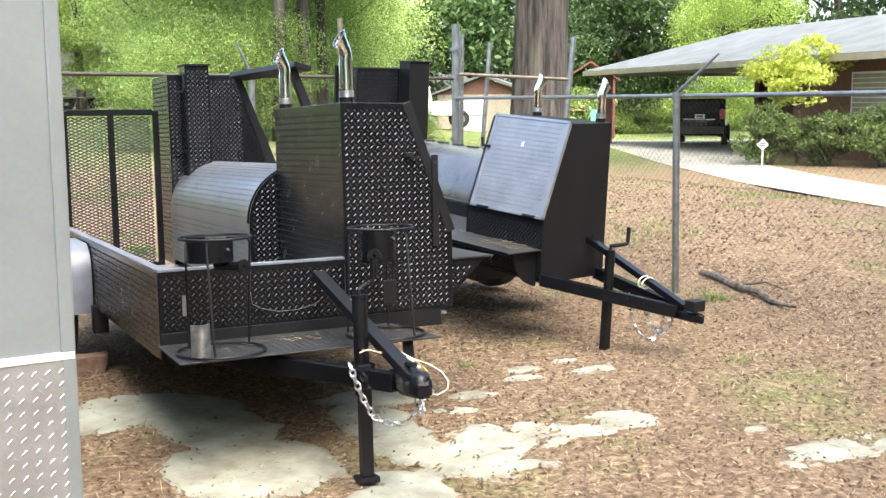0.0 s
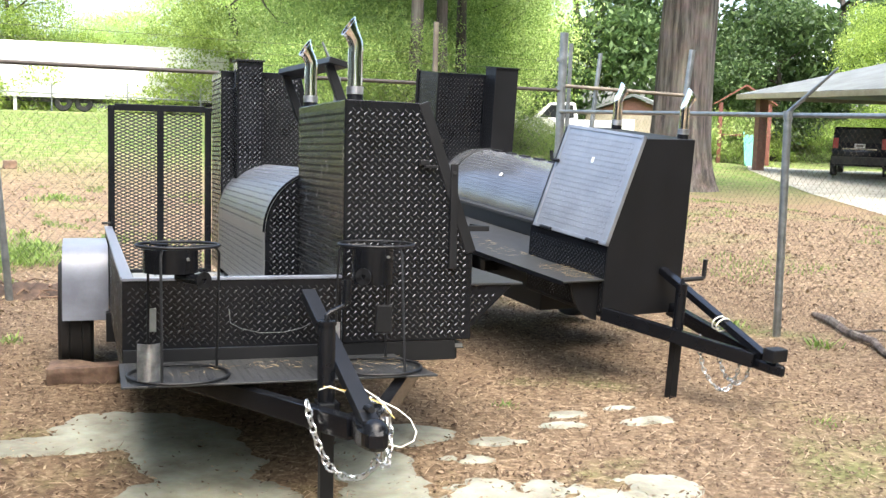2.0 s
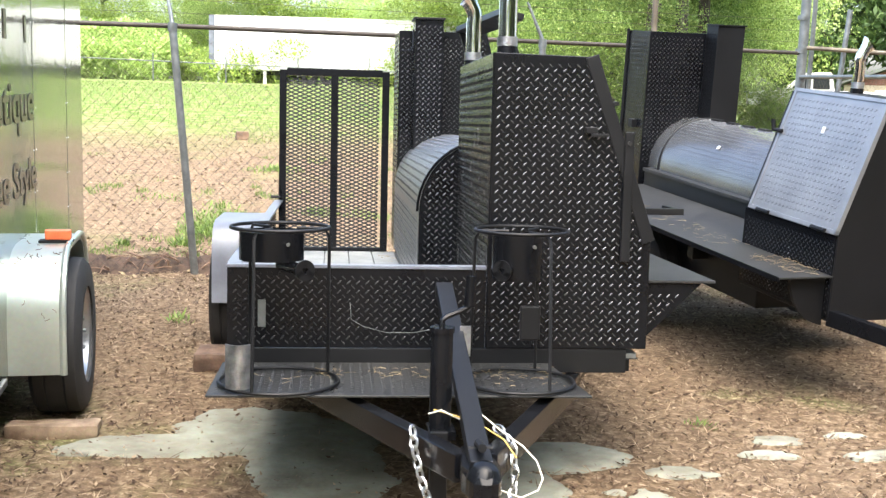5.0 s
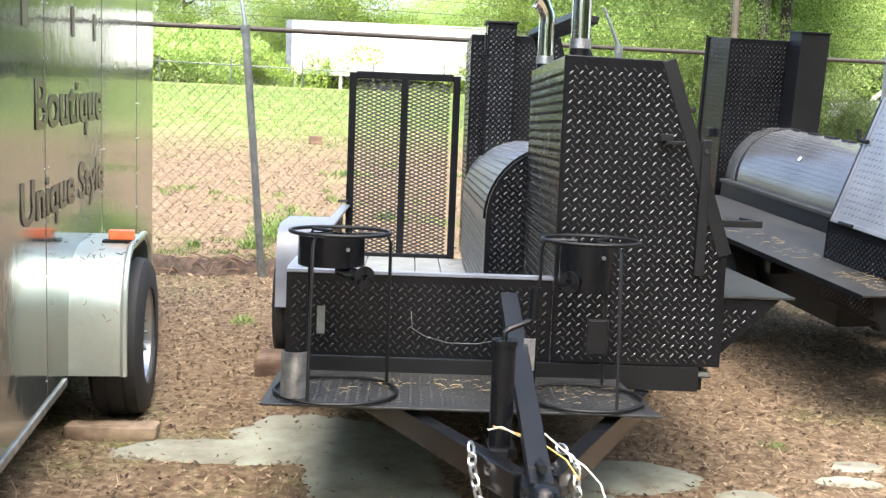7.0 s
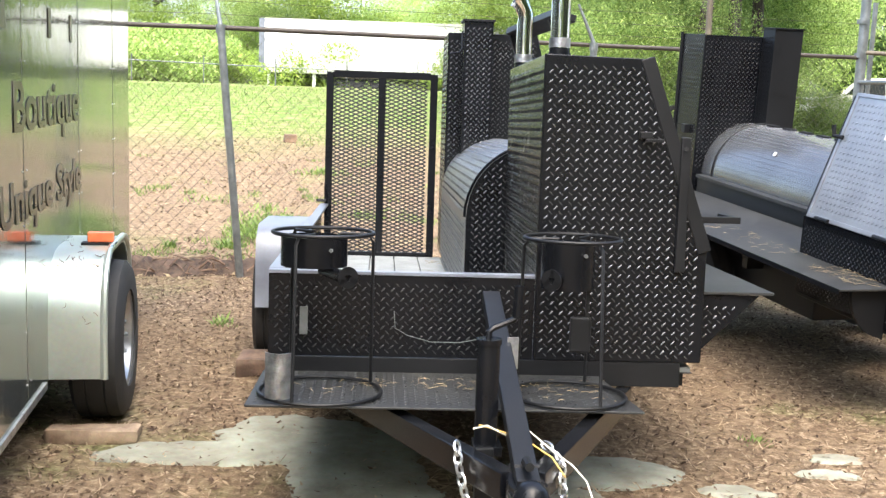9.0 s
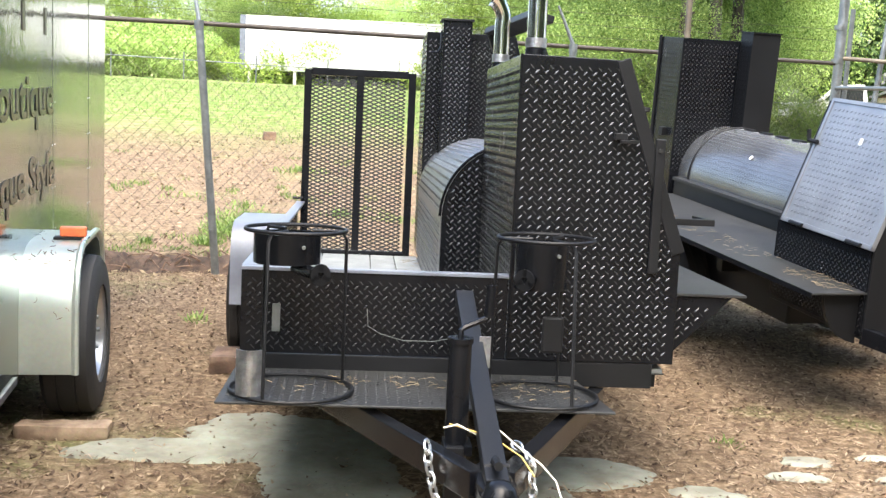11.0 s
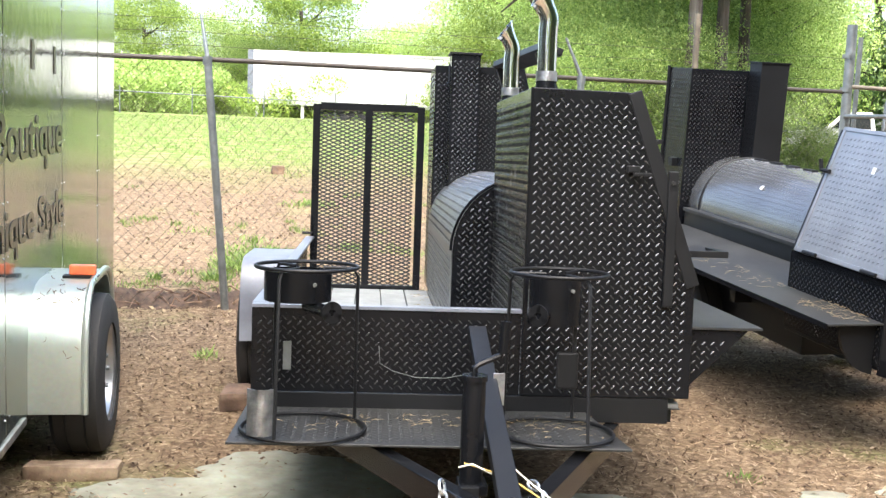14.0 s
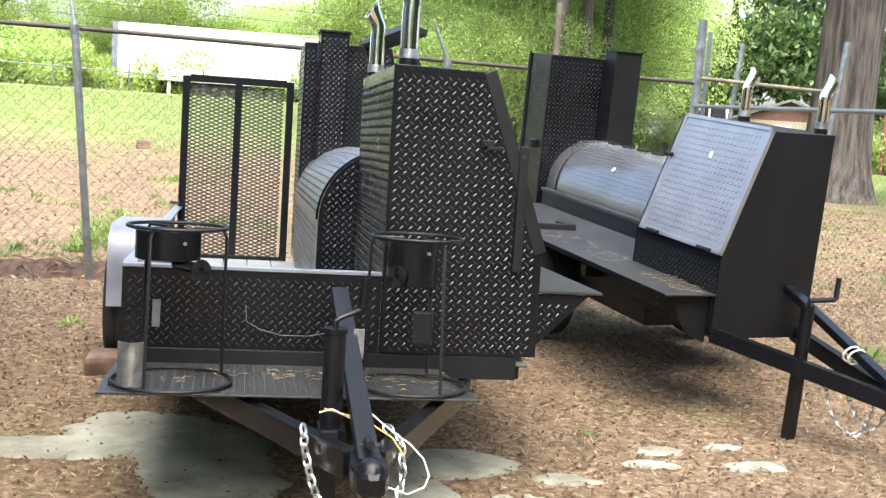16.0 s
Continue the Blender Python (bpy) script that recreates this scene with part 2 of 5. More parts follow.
def mesh_ob(name, verts, faces, material, parent=None, label="", smooth=False):
    me = bpy.data.meshes.new(name)
    me.from_pydata([tuple(v) for v in verts], [], faces)
    me.materials.append(material)
    if smooth:
        me.shade_smooth()
    ob = new(name, me)
    ob.parent = parent
    if label:
        tagged(ob, label)
    return ob


def part(name, bm, material, parent=None, label="", smooth=False):
    """Links a bmesh as one mesh object under a thing or a part."""
    bmesh.ops.recalc_face_normals(bm, faces=bm.faces)
    me = bpy.data.meshes.new(name)
    bm.to_mesh(me)
    bm.free()
    me.materials.append(material)
    if smooth:
        me.shade_smooth()
        me.set_sharp_from_angle(angle=radians(38))
    ob = new(name, me)
    ob.parent = parent
    if label:
        tagged(ob, label)
    return ob


def empty(name, m=None):
    e = new(name)
    e.empty_display_size = 0.1
    if m is not None:
        e.matrix_world = m
    return e


def add_box(bm, x0, x1, y0, y1, z0, z1, bevel=0.0, m=None):
    vs = [bm.verts.new((x, y, z)) for x in (x0, x1) for y in (y0, y1) for z in (z0, z1)]
    fs = [bm.faces.new([vs[i] for i in q]) for q in ((0, 1, 3, 2), (4, 6, 7, 5), (0, 4, 5, 1), (2, 3, 7, 6), (0, 2, 6, 4), (1, 5, 7, 3))]
    if bevel:
        es = list({e for f in fs for e in f.edges})
        r = bmesh.ops.bevel(bm, geom=es, offset=bevel, segments=2, affect="EDGES", profile=0.6)
        vs = list({v for f in r["faces"] for v in f.verts} | {v for v in vs if v.is_valid})
    if m is not None:
        bmesh.ops.transform(bm, matrix=m, verts=[v for v in vs if v.is_valid])
    return bm


def box(x0, x1, y0, y1, z0, z1, bevel=0.003, m=None):
    return add_box(bmesh.new(), min(x0, x1), max(x0, x1), min(y0, y1), max(y0, y1), min(z0, z1), max(z0, z1), bevel, m)


def prism(poly, a, b, axis="y", bevel=0.004):
    """A polygon in the two other axes, drawn out from a to b along axis."""
    bm = bmesh.new()

    def at(p, d):
        return {"y": (p[0], d, p[1]), "x": (d, p[0], p[1]), "z": (p[0], p[1], d)}[axis]

    lo, hi = [bm.verts.new(at(p, a)) for p in poly], [bm.verts.new(at(p, b)) for p in poly]
    bm.faces.new(lo), bm.faces.new(hi[::-1])
    k = len(poly)
    for i in range(k):
        bm.faces.new([lo[i], hi[i], hi[(i + 1) % k], lo[(i + 1) % k]])
    if bevel:
        bmesh.ops.bevel(bm, geom=list(bm.edges), offset=bevel, segments=1, affect="EDGES")
    return bm


def add_tube(bm, pts, r, sides=10, closed=False, caps=True):
    """A round bar of radius r (or one radius a point) along points."""
    pts = [Vector(p) for p in pts]
    k = len(pts)
    rad = r if isinstance(r, (list, tuple)) else [r] * k
    rings, ref = [], None
    for i, p in enumerate(pts):
        a = pts[(i - 1) % k] if (closed or i > 0) else p
        c = pts[(i + 1) % k] if (closed or i < k - 1) else p
        d = (c - a).normalized()
        if ref is None:
            ref = d.orthogonal().normalized()
        ref = (ref - d * ref.dot(d)).normalized()
        up = d.cross(ref)
        rings.append([bm.verts.new(p + rad[i] * (math.cos(2 * math.pi * j / sides) * ref + math.sin(2 * math.pi * j / sides) * up)) for j in range(sides)])
    for i in range(k if closed else k - 1):
        p, q = rings[i], rings[(i + 1) % k]
        sh = 0
        if closed and i == k - 1:
            sh = min(range(sides), key=lambda s: (p[0].co - q[s].co).length)
        for j in range(sides):
            bm.faces.new([p[j], p[(j + 1) % sides], q[(j + 1 + sh) % sides], q[(j + sh) % sides]])
    if caps and not closed:
        bm.faces.new(rings[0][::-1]), bm.faces.new(rings[-1])
    return bm


def tube(pts, r, sides=10, closed=False):
    return add_tube(bmesh.new(), pts, r, sides, closed)


def ring_pts(cx, cy, z, r, k=28, a0=0.0, a1=2 * math.pi):
    return [(cx + r * math.cos(a0 + (a1 - a0) * i / k), cy + r * math.sin(a0 + (a1 - a0) * i / k), z) for i in range(k)]


def turned(profile, k=24, axis="x", at=(0, 0, 0)):
    """A closed profile of (along, radius) turned round an axis."""
    bm = bmesh.new()
    rows = []
    for s, r in profile:
        row = []
        for j in range(k):
            c, d = r * math.cos(2 * math.pi * j / k), r * math.sin(2 * math.pi * j / k)
            p = {"x": (s, c, d), "y": (c, s, d), "z": (c, d, s)}[axis]
            row.append(bm.verts.new(Vector(p) + Vector(at)))
        rows.append(row)
    for a, b in zip(rows, rows[1:] + rows[:1]):
        for j in range(k):
            bm.faces.new([a[j], a[(j + 1) % k], b[(j + 1) % k], b[j]])
    return bm


def lug_mesh(name, spots, parent, size, material):
    """Raised tread-plate lugs; each spot gives a centre, the two ways along the sheet and the way the lug leans."""
    verts, faces = [], []
    for c, u, v, s in spots:
        # one lean's lack of highlight is put into the shape: shallower, narrower lugs
        L, B, H = 0.0112 * size, (0.003 if s > 0 else 0.0019) * size, (0.0022 if s > 0 else 0.0007) * size
        nrm = u.cross(v)
        du, dv = (u + s * v).normalized(), (v - s * u).normalized()
        o = len(verts)
        verts += [c + du * L, c + du * L * 0.45 + dv * B, c - du * L * 0.45 + dv * B, c - du * L, c - du * L * 0.45 - dv * B, c + du * L * 0.45 - dv * B,
                  c + du * L * 0.5 + nrm * H, c - du * L * 0.5 + nrm * H]
        faces += [(o, o + 1, o + 6), (o + 1, o + 2, o + 7, o + 6), (o + 2, o + 3, o + 7), (o + 3, o + 4, o + 7), (o + 4, o + 5, o + 6, o + 7), (o + 5, o, o + 6)]
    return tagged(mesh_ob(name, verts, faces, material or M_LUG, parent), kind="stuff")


def lug_grid(w, h, pitch):
    """Rows of lugs that lean one way, and between them rows that lean the other way."""
    half = pitch / 2
    for j in range(int(h / half) - 1):
        for i in range(int(w / pitch)):
            a = (i + (0.5 if j % 2 else 1.0)) * pitch
            if a < w - 0.008:
                yield a, (j + 0.8) * half, 1 if j % 2 else -1


def lugs(name, origin, u, v, w, h, parent, inside=None, pitch=0.0335, size=1.0, material=None):
    """Tread-plate lugs on a rectangle w x h spanned by u and v from origin."""
    origin, u, v = Vector(origin), Vector(u).normalized(), Vector(v).normalized()
    spots = [(origin + u * a + v * b, u, v, s) for a, b, s in lug_grid(w, h, pitch) if not inside or inside(a, b)]
    return lug_mesh(name, spots, parent, size, material)


def drum_lugs(name, cx, cz, r, y0, y1, a0, a1, parent, material, pitch=0.0335):
    """Tread-plate lugs on a drum that lies along y, between two angles."""
    spots = []
    for a, b, s in lug_grid(y1 - y0, r * abs(a1 - a0), pitch):
        t = a0 + (a1 - a0) * b / (r * abs(a1 - a0))
        n = Vector((math.cos(t), 0, math.sin(t)))
        u = Vector((0, -1, 0))
        spots.append((Vector((cx, y1 - a, cz)) + n * (r - 0.0008), u, n.cross(u), s))
    return lug_mesh(name, spots, parent, 1.0, material)


def height(x, y):
    """The lie of the land: level round the trailers, rising slowly behind the fence and in a low bank to the right."""
    def step(a, b, t):
        t = min(1, max(0, (t - a) / (b - a)))
        return t * t * (3 - 2 * t)
    back = 1.4 * step(4, 46, y) * (1 - step(6, 13, x))
    bank = 0.2 * step(4.6, 7.0, x) * (1 - step(9.5, 13, x)) * step(0.5, 8, y)
    back += 0.6 * math.exp(-((x - 18.2) / 5) ** 2 - ((y - 38) / 6) ** 2)
    lump = 0.02 * noise.noise((x * 0.9, y * 0.9, 0)) + 0.012 * noise.noise((x * 3, y * 3, 4))
    return back + bank + lump * (1 - step(20, 40, abs(x) + abs(y)))


# ---------- ground ----------


def axis_steps(lo, hi, near, fine, grow):
    out, a, s = [0.0], 0.0, fine
    while a < hi:
        s = fine if a < near else s * grow
        a += s
        out.append(min(a, hi))
    a, s = 0.0, fine
    while a > lo:
        s = fine if -a < near else s * grow
        a -= s
        out.insert(0, max(a, lo))
    return out


def build_ground():
    xs, ys = axis_steps(-420, 420, 9, 0.22, 1.13), axis_steps(-420, 420, 9, 0.22, 1.13)
    verts = [(x, y, height(x, y)) for y in ys for x in xs]
    k = len(xs)
    faces = [(j * k + i, j * k + i + 1, (j + 1) * k + i + 1, (j + 1) * k + i) for j in range(len(ys) - 1) for i in range(k - 1)]
    ob = mesh_ob("ground", verts, faces, M_GROUND, smooth=True)
    tagged(ob, "brown pine straw and bare soil turning to grass", "ground", kind="structure")


build_ground()


def rock_rise(x, y):
    """How far the rock stands over the soil; it shows where this is above nought."""
    def blob(cx, cy, rx, ry):
        return 1 - ((x - cx) / rx) ** 2 - ((y - cy) / ry) ** 2
    slab = max(blob(-0.74, 0.92, 0.36, 0.3), blob(-1.12, 0.62, 0.46, 0.16), blob(-0.5, 0.72, 0.32, 0.34), blob(-0.42, 0.3, 0.3, 0.5), blob(-0.46, -0.32, 0.4, 0.5), blob(0.3, 0.05, 0.2, 0.34), blob(0.52, 0.46, 0.38, 0.2))
    rubble = max(blob(0.75, -0.5, 0.46, 0.28), blob(0.3, -0.4, 0.26, 0.36), blob(0.45, -0.88, 0.42, 0.24), blob(0.02, -0.95, 0.36, 0.26), blob(1.5, -0.48, 0.2, 0.2), blob(1.15, -0.6, 0.24, 0.12), blob(0.78, 0.02, 0.16, 0.12), blob(1.61, 0.7, 0.17, 0.09), blob(1.94, 0.74, 0.14, 0.07),
                 blob(1.93, 0.46, 0.2, 0.09), blob(1.5, 0.5, 0.2, 0.08), blob(1.02, 0.28, 0.18, 0.08), blob(2.1, -1.4, 0.42, 0.22), blob(1.96, -0.94, 0.1, 0.05))
    n = noise.fractal((x * 2.1, y * 2.6, 3.0), 0.9, 2.1, 4)
    f = noise.fractal((x * 5.0, y * 6.5, 8.0), 0.9, 2.1, 4)
    crack = 0.3 * max(0.0, 1 - 14 * abs(noise.noise((x * 2.2 + 3, y * 3.1, 1.0))))
    return max(min(slab, 0.7) * 1.1 + 0.36 * n + 0.3 * f - 0.1, min(rubble, 0.8) * 0.9 + 0.4 * n + 0.5 * f - 0.34 - crack)


def build_rock():
    s, x0, y0, nx, ny = 0.02, -1.75, -1.75, 220, 156
    verts, faces = [], []
    for j in range(ny):
        for i in range(nx):
            x, y = x0 + i * s, y0 + j * s
            f = rock_rise(x, y)
            verts.append((x, y, height(x, y) + max(-0.03, min(0.012, f * 0.06)) + 0.004 * noise.noise((x * 14, y * 14, 5))))
    for j in range(ny - 1):
        for i in range(nx - 1):
            q = (j * nx + i, j * nx + i + 1, (j + 1) * nx + i + 1, (j + 1) * nx + i)
            if max(verts[k][2] - height(verts[k][0], verts[k][1]) for k in q) > -0.02:
                faces.append(q)
    ob = mesh_ob("rock", verts, faces, M_STONE, smooth=True)
    tagged(ob, "pale flat rock breaking through the pine straw", "rock", kind="structure")


build_rock()


def build_driveway():
    pts = [(8.2, -6.0, 12.0, -6.0), (8.8, 1.5, 12.6, 1.5), (10.6, 6.1, 14.4, 8.6), (13.3, 12.0, 16.2, 12.8), (16.5, 19.0, 18.6, 17.6), (19.6, 25.0, 22.4, 21.5), (22.3, 30.5, 28.5, 27.0), (24.5, 34.0, 32.0, 32.0)]
    verts, faces = [], []
    for a, b, c, d in pts:
        for i in range(7):
            x, y = a + (c - a) * i / 6, b + (d - b) * i / 6
            verts.append((x, y, height(x, y) + 0.015))
    for j in range(len(pts) - 1):
        for i in range(6):
            faces.append((j * 7 + i, j * 7 + i + 1, j * 7 + i + 8, j * 7 + i + 7))
    tagged(mesh_ob("driveway", verts, faces, M_CONCRETE), "pale concrete driveway", "driveway", kind="structure")


build_driveway()

# ---------- smoker trailer with the cargo bed ----------
T1 = pose(0, 0, 0, -1.9, 0, 0)


def chain(name, pts, parent, link=0.042, wire=0.0042):
    """A chain of oval links along a line of points."""
    pts = [Vector(p) for p in pts]
    path, left = [pts[0]], 0.0
    step = link * 0.72
    for a, b in zip(pts, pts[1:]):
        d, pos = (b - a), 0.0
        while left + d.length - pos >= step:
            pos += step - left
            left = 0.0
            path.append(a + d.normalized() * pos)
        left += d.length - pos
    bm = bmesh.new()
    for i, (a, b) in enumerate(zip(path, path[1:])):
        d = (b - a).normalized()
        side = d.orthogonal().normalized()
        if i % 2:
            side = d.cross(side)
        c = (a + b) / 2
        loop = [c + d * (0.5 * link * math.cos(t) * (1.0 if abs(math.cos(t)) > 0.5 else 0.9)) + side * (0.29 * link * math.sin(t)) for t in [2 * math.pi * j / 10 for j in range(10)]]
        add_tube(bm, loop, wire, 5, True)
    return part(name, bm, M_ZINC, parent, "bright galvanised safety chain", True)


def stack_pipe(name, x, y, z, parent, tall=0.17, lean=(-1.0, -0.15), r=0.0335):
    """A chrome stack: straight below, bent above, cut off aslant at the tip, on a clamp and a dark collar."""
    lean = Vector((lean[0], lean[1], 0)).normalized()
    up = Vector((0, 0, 1))
    axis = [(0.0, 0.0), (0.0, 0.08), (0.0, tall), (-0.003, tall + 0.018), (-0.002, tall + 0.036), (0.004, tall + 0.055), (0.014, tall + 0.075), (0.026, tall + 0.096), (0.034, tall + 0.116)]
    base, k = Vector((x, y, z + 0.012)), 20
    side = up.cross(lean)
    bm, rows = bmesh.new(), []
    for rr, order in ((r, range(len(axis))), (r - 0.004, range(len(axis) - 1, 1, -1))):
        for i in order:
            o, h = axis[i]
            tilt = 0.42 if i > 4 else 0.2 if i > 3 else 0.0
            cut = 0.85 if i == len(axis) - 1 else 0.3 if i == len(axis) - 2 else 0.0
            row = []
            for j in range(k):
                q = 2 * math.pi * j / k
                u, v = rr * math.cos(q), rr * math.sin(q)
                row.append(bm.verts.new(base + lean * (o + u * math.cos(tilt)) + side * v + up * (h - u * math.sin(tilt) - cut * u)))
            rows.append(row)
    for a, b in zip(rows, rows[1:]):
        for j in range(k):
            bm.faces.new([a[j], a[(j + 1) % k], b[(j + 1) % k], b[j]])
    ob = part(name, bm, M_CHROME, parent, "chrome exhaust pipe with a slanted tip", True)
    part("clamp", turned([(z + 0.03, r), (z + 0.03, r + 0.004), (z + 0.062, r + 0.004), (z + 0.062, r)], 20, "z", (x, y, 0)), M_TAG, ob, "bare metal clamp", True)
    part("collar", turned([(z, r - 0.002), (z, r + 0.005), (z + 0.028, r + 0.003), (z + 0.028, r - 0.002)], 20, "z", (x, y, 0)), M_BLACK, ob, smooth=True)
    return ob


def wheel(parent, x, y, z, r, w, side):
    """A trailer wheel: tread, side wall, rim with a hub; side is the way its face looks along x."""
    t = part("tyre", turned([(-w / 2, r * 0.62), (-w / 2, r * 0.9), (-w * 0.4, r * 0.985), (-w * 0.2, r), (-w * 0.19, r * 0.975), (-w * 0.16, r * 0.975), (-w * 0.15, r), (w * 0.15, r), (w * 0.16, r * 0.975), (w * 0.19, r * 0.975), (w * 0.2, r),
                            (w * 0.4, r * 0.985), (w / 2, r * 0.9), (w / 2, r * 0.62), (0, r * 0.58)], 40, "x", (x, y, z)), M_RUBBER, parent, "black rubber tyre", True)
    s = side
    part("rim", turned([(-s * w * 0.3, r * 0.6), (s * w * 0.46, r * 0.62), (s * w * 0.42, r * 0.56), (s * w * 0.2, r * 0.5), (s * w * 0.25, r * 0.3), (s * w * 0.33, r * 0.2), (s * w * 0.36, 0.012), (-s * w * 0.3, 0.012)], 28, "x", (x, y, z)), M_RIM, t, "painted steel rim", True)
    for i in range(5):
        a = 2 * math.pi * i / 5
        cy, cz = y + r * 0.2 * math.cos(a), z + r * 0.2 * math.sin(a)
        part("wheel_nut", tube([(x + s * w * 0.3, cy, cz), (x + s * w * 0.42, cy, cz)], 0.011, 6), M_GALV, t)
    return t


def arch_fender(name, x0, x1, y, z, r, parent, material, shape=None):
    """A fender: a bent sheet over the wheel, with a rolled outer edge."""
    prof = []
    if shape:
        prof = [(a * r, z + b * r) for a, b in shape]
    else:
        prof = [(r * math.cos(math.pi * (1 - i / 14)), z + r * math.sin(math.pi * (1 - i / 14))) for i in range(15)]
        prof = [(-r, z - 0.12)] + prof + [(r, z - 0.12)]
    bm = bmesh.new()
    th = 0.006
    grid = []
    for dy, zz in prof:
        dirv = Vector((dy, zz - z))
        dirv = dirv.normalized() if dirv.length else Vector((0, 1))
        grid.append([bm.verts.new((x, y + dy - (dirv.x * t), zz - (dirv.y * t))) for x, t in ((x0, 0), (x1, 0), (x1, 0.03), (x0, th))])
    for a, b in zip(grid, grid[1:]):
        for j in range(4):
            bm.faces.new([a[j], a[(j + 1) % 4], b[(j + 1) % 4], b[j]])
    bm.faces.new(grid[0]), bm.faces.new(grid[-1][::-1])
    return part(name, bm, material, parent, smooth=True)


def expanded_metal(x0, x1, z0, z1, y, parent, dx=0.056, dz=0.024):
    """Expanded steel mesh: flat strands in rows of diamonds."""
    verts, faces = [], []
    w = 0.0044
    rows, cols = int((z1 - z0) / dz), int((x1 - x0) / (dx / 2))
    for r in range(rows):
        base = z0 + r * dz
        for s in (1, -1):
            for i in range(cols):
                up0, up1 = (i % 2 == 0), (i % 2 == 1)
                a = (x0 + i * dx / 2, base + (dz / 2 if (up0 == (s > 0)) else 0))
                b = (x0 + (i + 1) * dx / 2, base + (dz / 2 if (up1 == (s > 0)) else 0))
                if s < 0:
                    a, b = (a[0], a[1] + dz / 2), (b[0], b[1] + dz / 2)
                o = len(verts)
                t = 0.003 if s > 0 else -0.003
                verts += [(a[0], y - t, a[1] - w), (b[0], y + t, b[1] - w), (b[0], y + t + 0.003, b[1] + w), (a[0], y - t + 0.003, a[1] + w)]
                faces.append((o, o + 1, o + 2, o + 3))
    return tagged(mesh_ob("mesh", verts, faces, M_FLATBLACK, parent, "black expanded steel mesh"), kind="stuff")


SQUARE_ARCH = [(-1.0, 0.04), (-1.0, 0.62), (-0.985, 0.76), (-0.94, 0.88), (-0.86, 0.98), (-0.75, 1.04), (-0.6, 1.075)]
SQUARE_ARCH += [(-a, b) for a, b in SQUARE_ARCH[::-1]]


def smoker_bed_trailer():
    t = empty("smoker_trailer", T1)
    tagged(t, "black tread-plate smoker trailer with ramp gate and bed", "trailer", "smoker trailers")
    # frame and deck
    fr = bmesh.new()
    for x in (-0.73, 0.69):
        add_box(fr, x - 0.03, x + 0.03, 0.06, 3.2, 0.476, 0.53, 0.003)
    for y in (0.8, 1.6, 2.4, 3.14):
        add_box(fr, -0.7, 0.66, y, y + 0.05, 0.465, 0.525, 0.003)
    part("frame", fr, M_FLATBLACK, t)
    part("front_beam", box(-0.762, 0.69, -0.002, 0.05, 0.484, 0.572, 0.003), M_FLATBLACK, t)
    dk = part("deck", box(-0.74, 0.74, 0.02, 3.18, 0.53, 0.534, 0.0), M_TRIMDARK, t, "dusty grey bed floor")
    for i in range(10):
        part("board", box(-0.74 + i * 0.148, -0.74 + i * 0.148 + 0.142, 0.022, 3.178, 0.5345, 0.552, 0.002), M_DECK, dk)
    # side sheets
    f = part("front_panel", box(-0.762, 0.16, 0.0, 0.006, 0.574, 0.862, 0.001), M_BLACK, t, "black tread plate")
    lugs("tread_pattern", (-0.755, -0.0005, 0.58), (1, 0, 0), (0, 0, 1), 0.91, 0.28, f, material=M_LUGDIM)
    part("top_rail", box(-0.766, 0.16, -0.004, 0.042, 0.862, 0.874, 0.002), M_GREYPAINT, f, "pale grey top edge")
    s = part("side_panel", box(-0.766, -0.76, 0.008, 3.2, 0.45, 0.862, 0.001), M_BLACK, t, "black tread plate")
    lugs("tread_pattern", (-0.7665, 3.19, 0.46), (0, -1, 0), (0, 0, 1), 3.17, 0.4, s)
    part("top_rail", box(-0.77, -0.72, 0.045, 3.2, 0.862, 0.874, 0.002), M_GREYPAINT, s, "pale grey top edge")
    # ramp gate
    g = part("ramp_gate", box(-0.745, -0.70, 3.2, 3.235, 0.53, 1.7, 0.003), M_BLACK, t, "black steel ramp gate standing up")
    for nm, b in (("upright", (-0.42, -0.375, 3.2, 3.235, 0.56, 1.67)), ("upright", (-0.095, -0.05, 3.2, 3.235, 0.53, 1.7)), ("crossbar", (-0.70, -0.095, 3.198, 3.237, 1.665, 1.71)), ("crossbar", (-0.70, -0.095, 3.198, 3.237, 0.53, 0.575))):
        part(nm, box(*b, 0.003), M_BLACK, g)
    expanded_metal(-0.70, -0.095, 0.575, 1.665, 3.222, g)
    part("gate_latch", add_tube(tube([(-0.79, 3.1, 0.9), (-0.735, 3.1, 0.9), (-0.735, 3.21, 0.9)], 0.009, 8), [(-0.735, 3.205, 0.8), (-0.735, 3.205, 1.0)], 0.012, 8), M_BLACK, g)
    # firebox
    prof = [(0.165, 0.574), (0.762, 0.574), (0.762, 0.985), (0.532, 1.634), (0.165, 1.64)]
    fb = part("firebox", prism(prof, -0.006, 1.07, "y", 0.003), M_BLACK, t, "tall tread-plate firebox with one slanted side")

    def in_front(a, b):
        z = 0.58 + b
        right = 0.762 if z < 0.985 else 0.762 - 0.23 * (z - 0.985) / 0.649
        return 0.165 + a < right - 0.035 and z < 1.62

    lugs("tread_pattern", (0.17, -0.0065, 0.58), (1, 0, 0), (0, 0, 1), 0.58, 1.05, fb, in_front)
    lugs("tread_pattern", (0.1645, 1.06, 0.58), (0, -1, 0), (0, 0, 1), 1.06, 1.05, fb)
    part("corner_weld", tube([(0.165, -0.006, 0.58), (0.165, -0.006, 1.64)], 0.004, 6), M_BLACK, fb)
    # the slanted door and its frame
    n = Vector((0.649, 0, 0.23)).normalized()
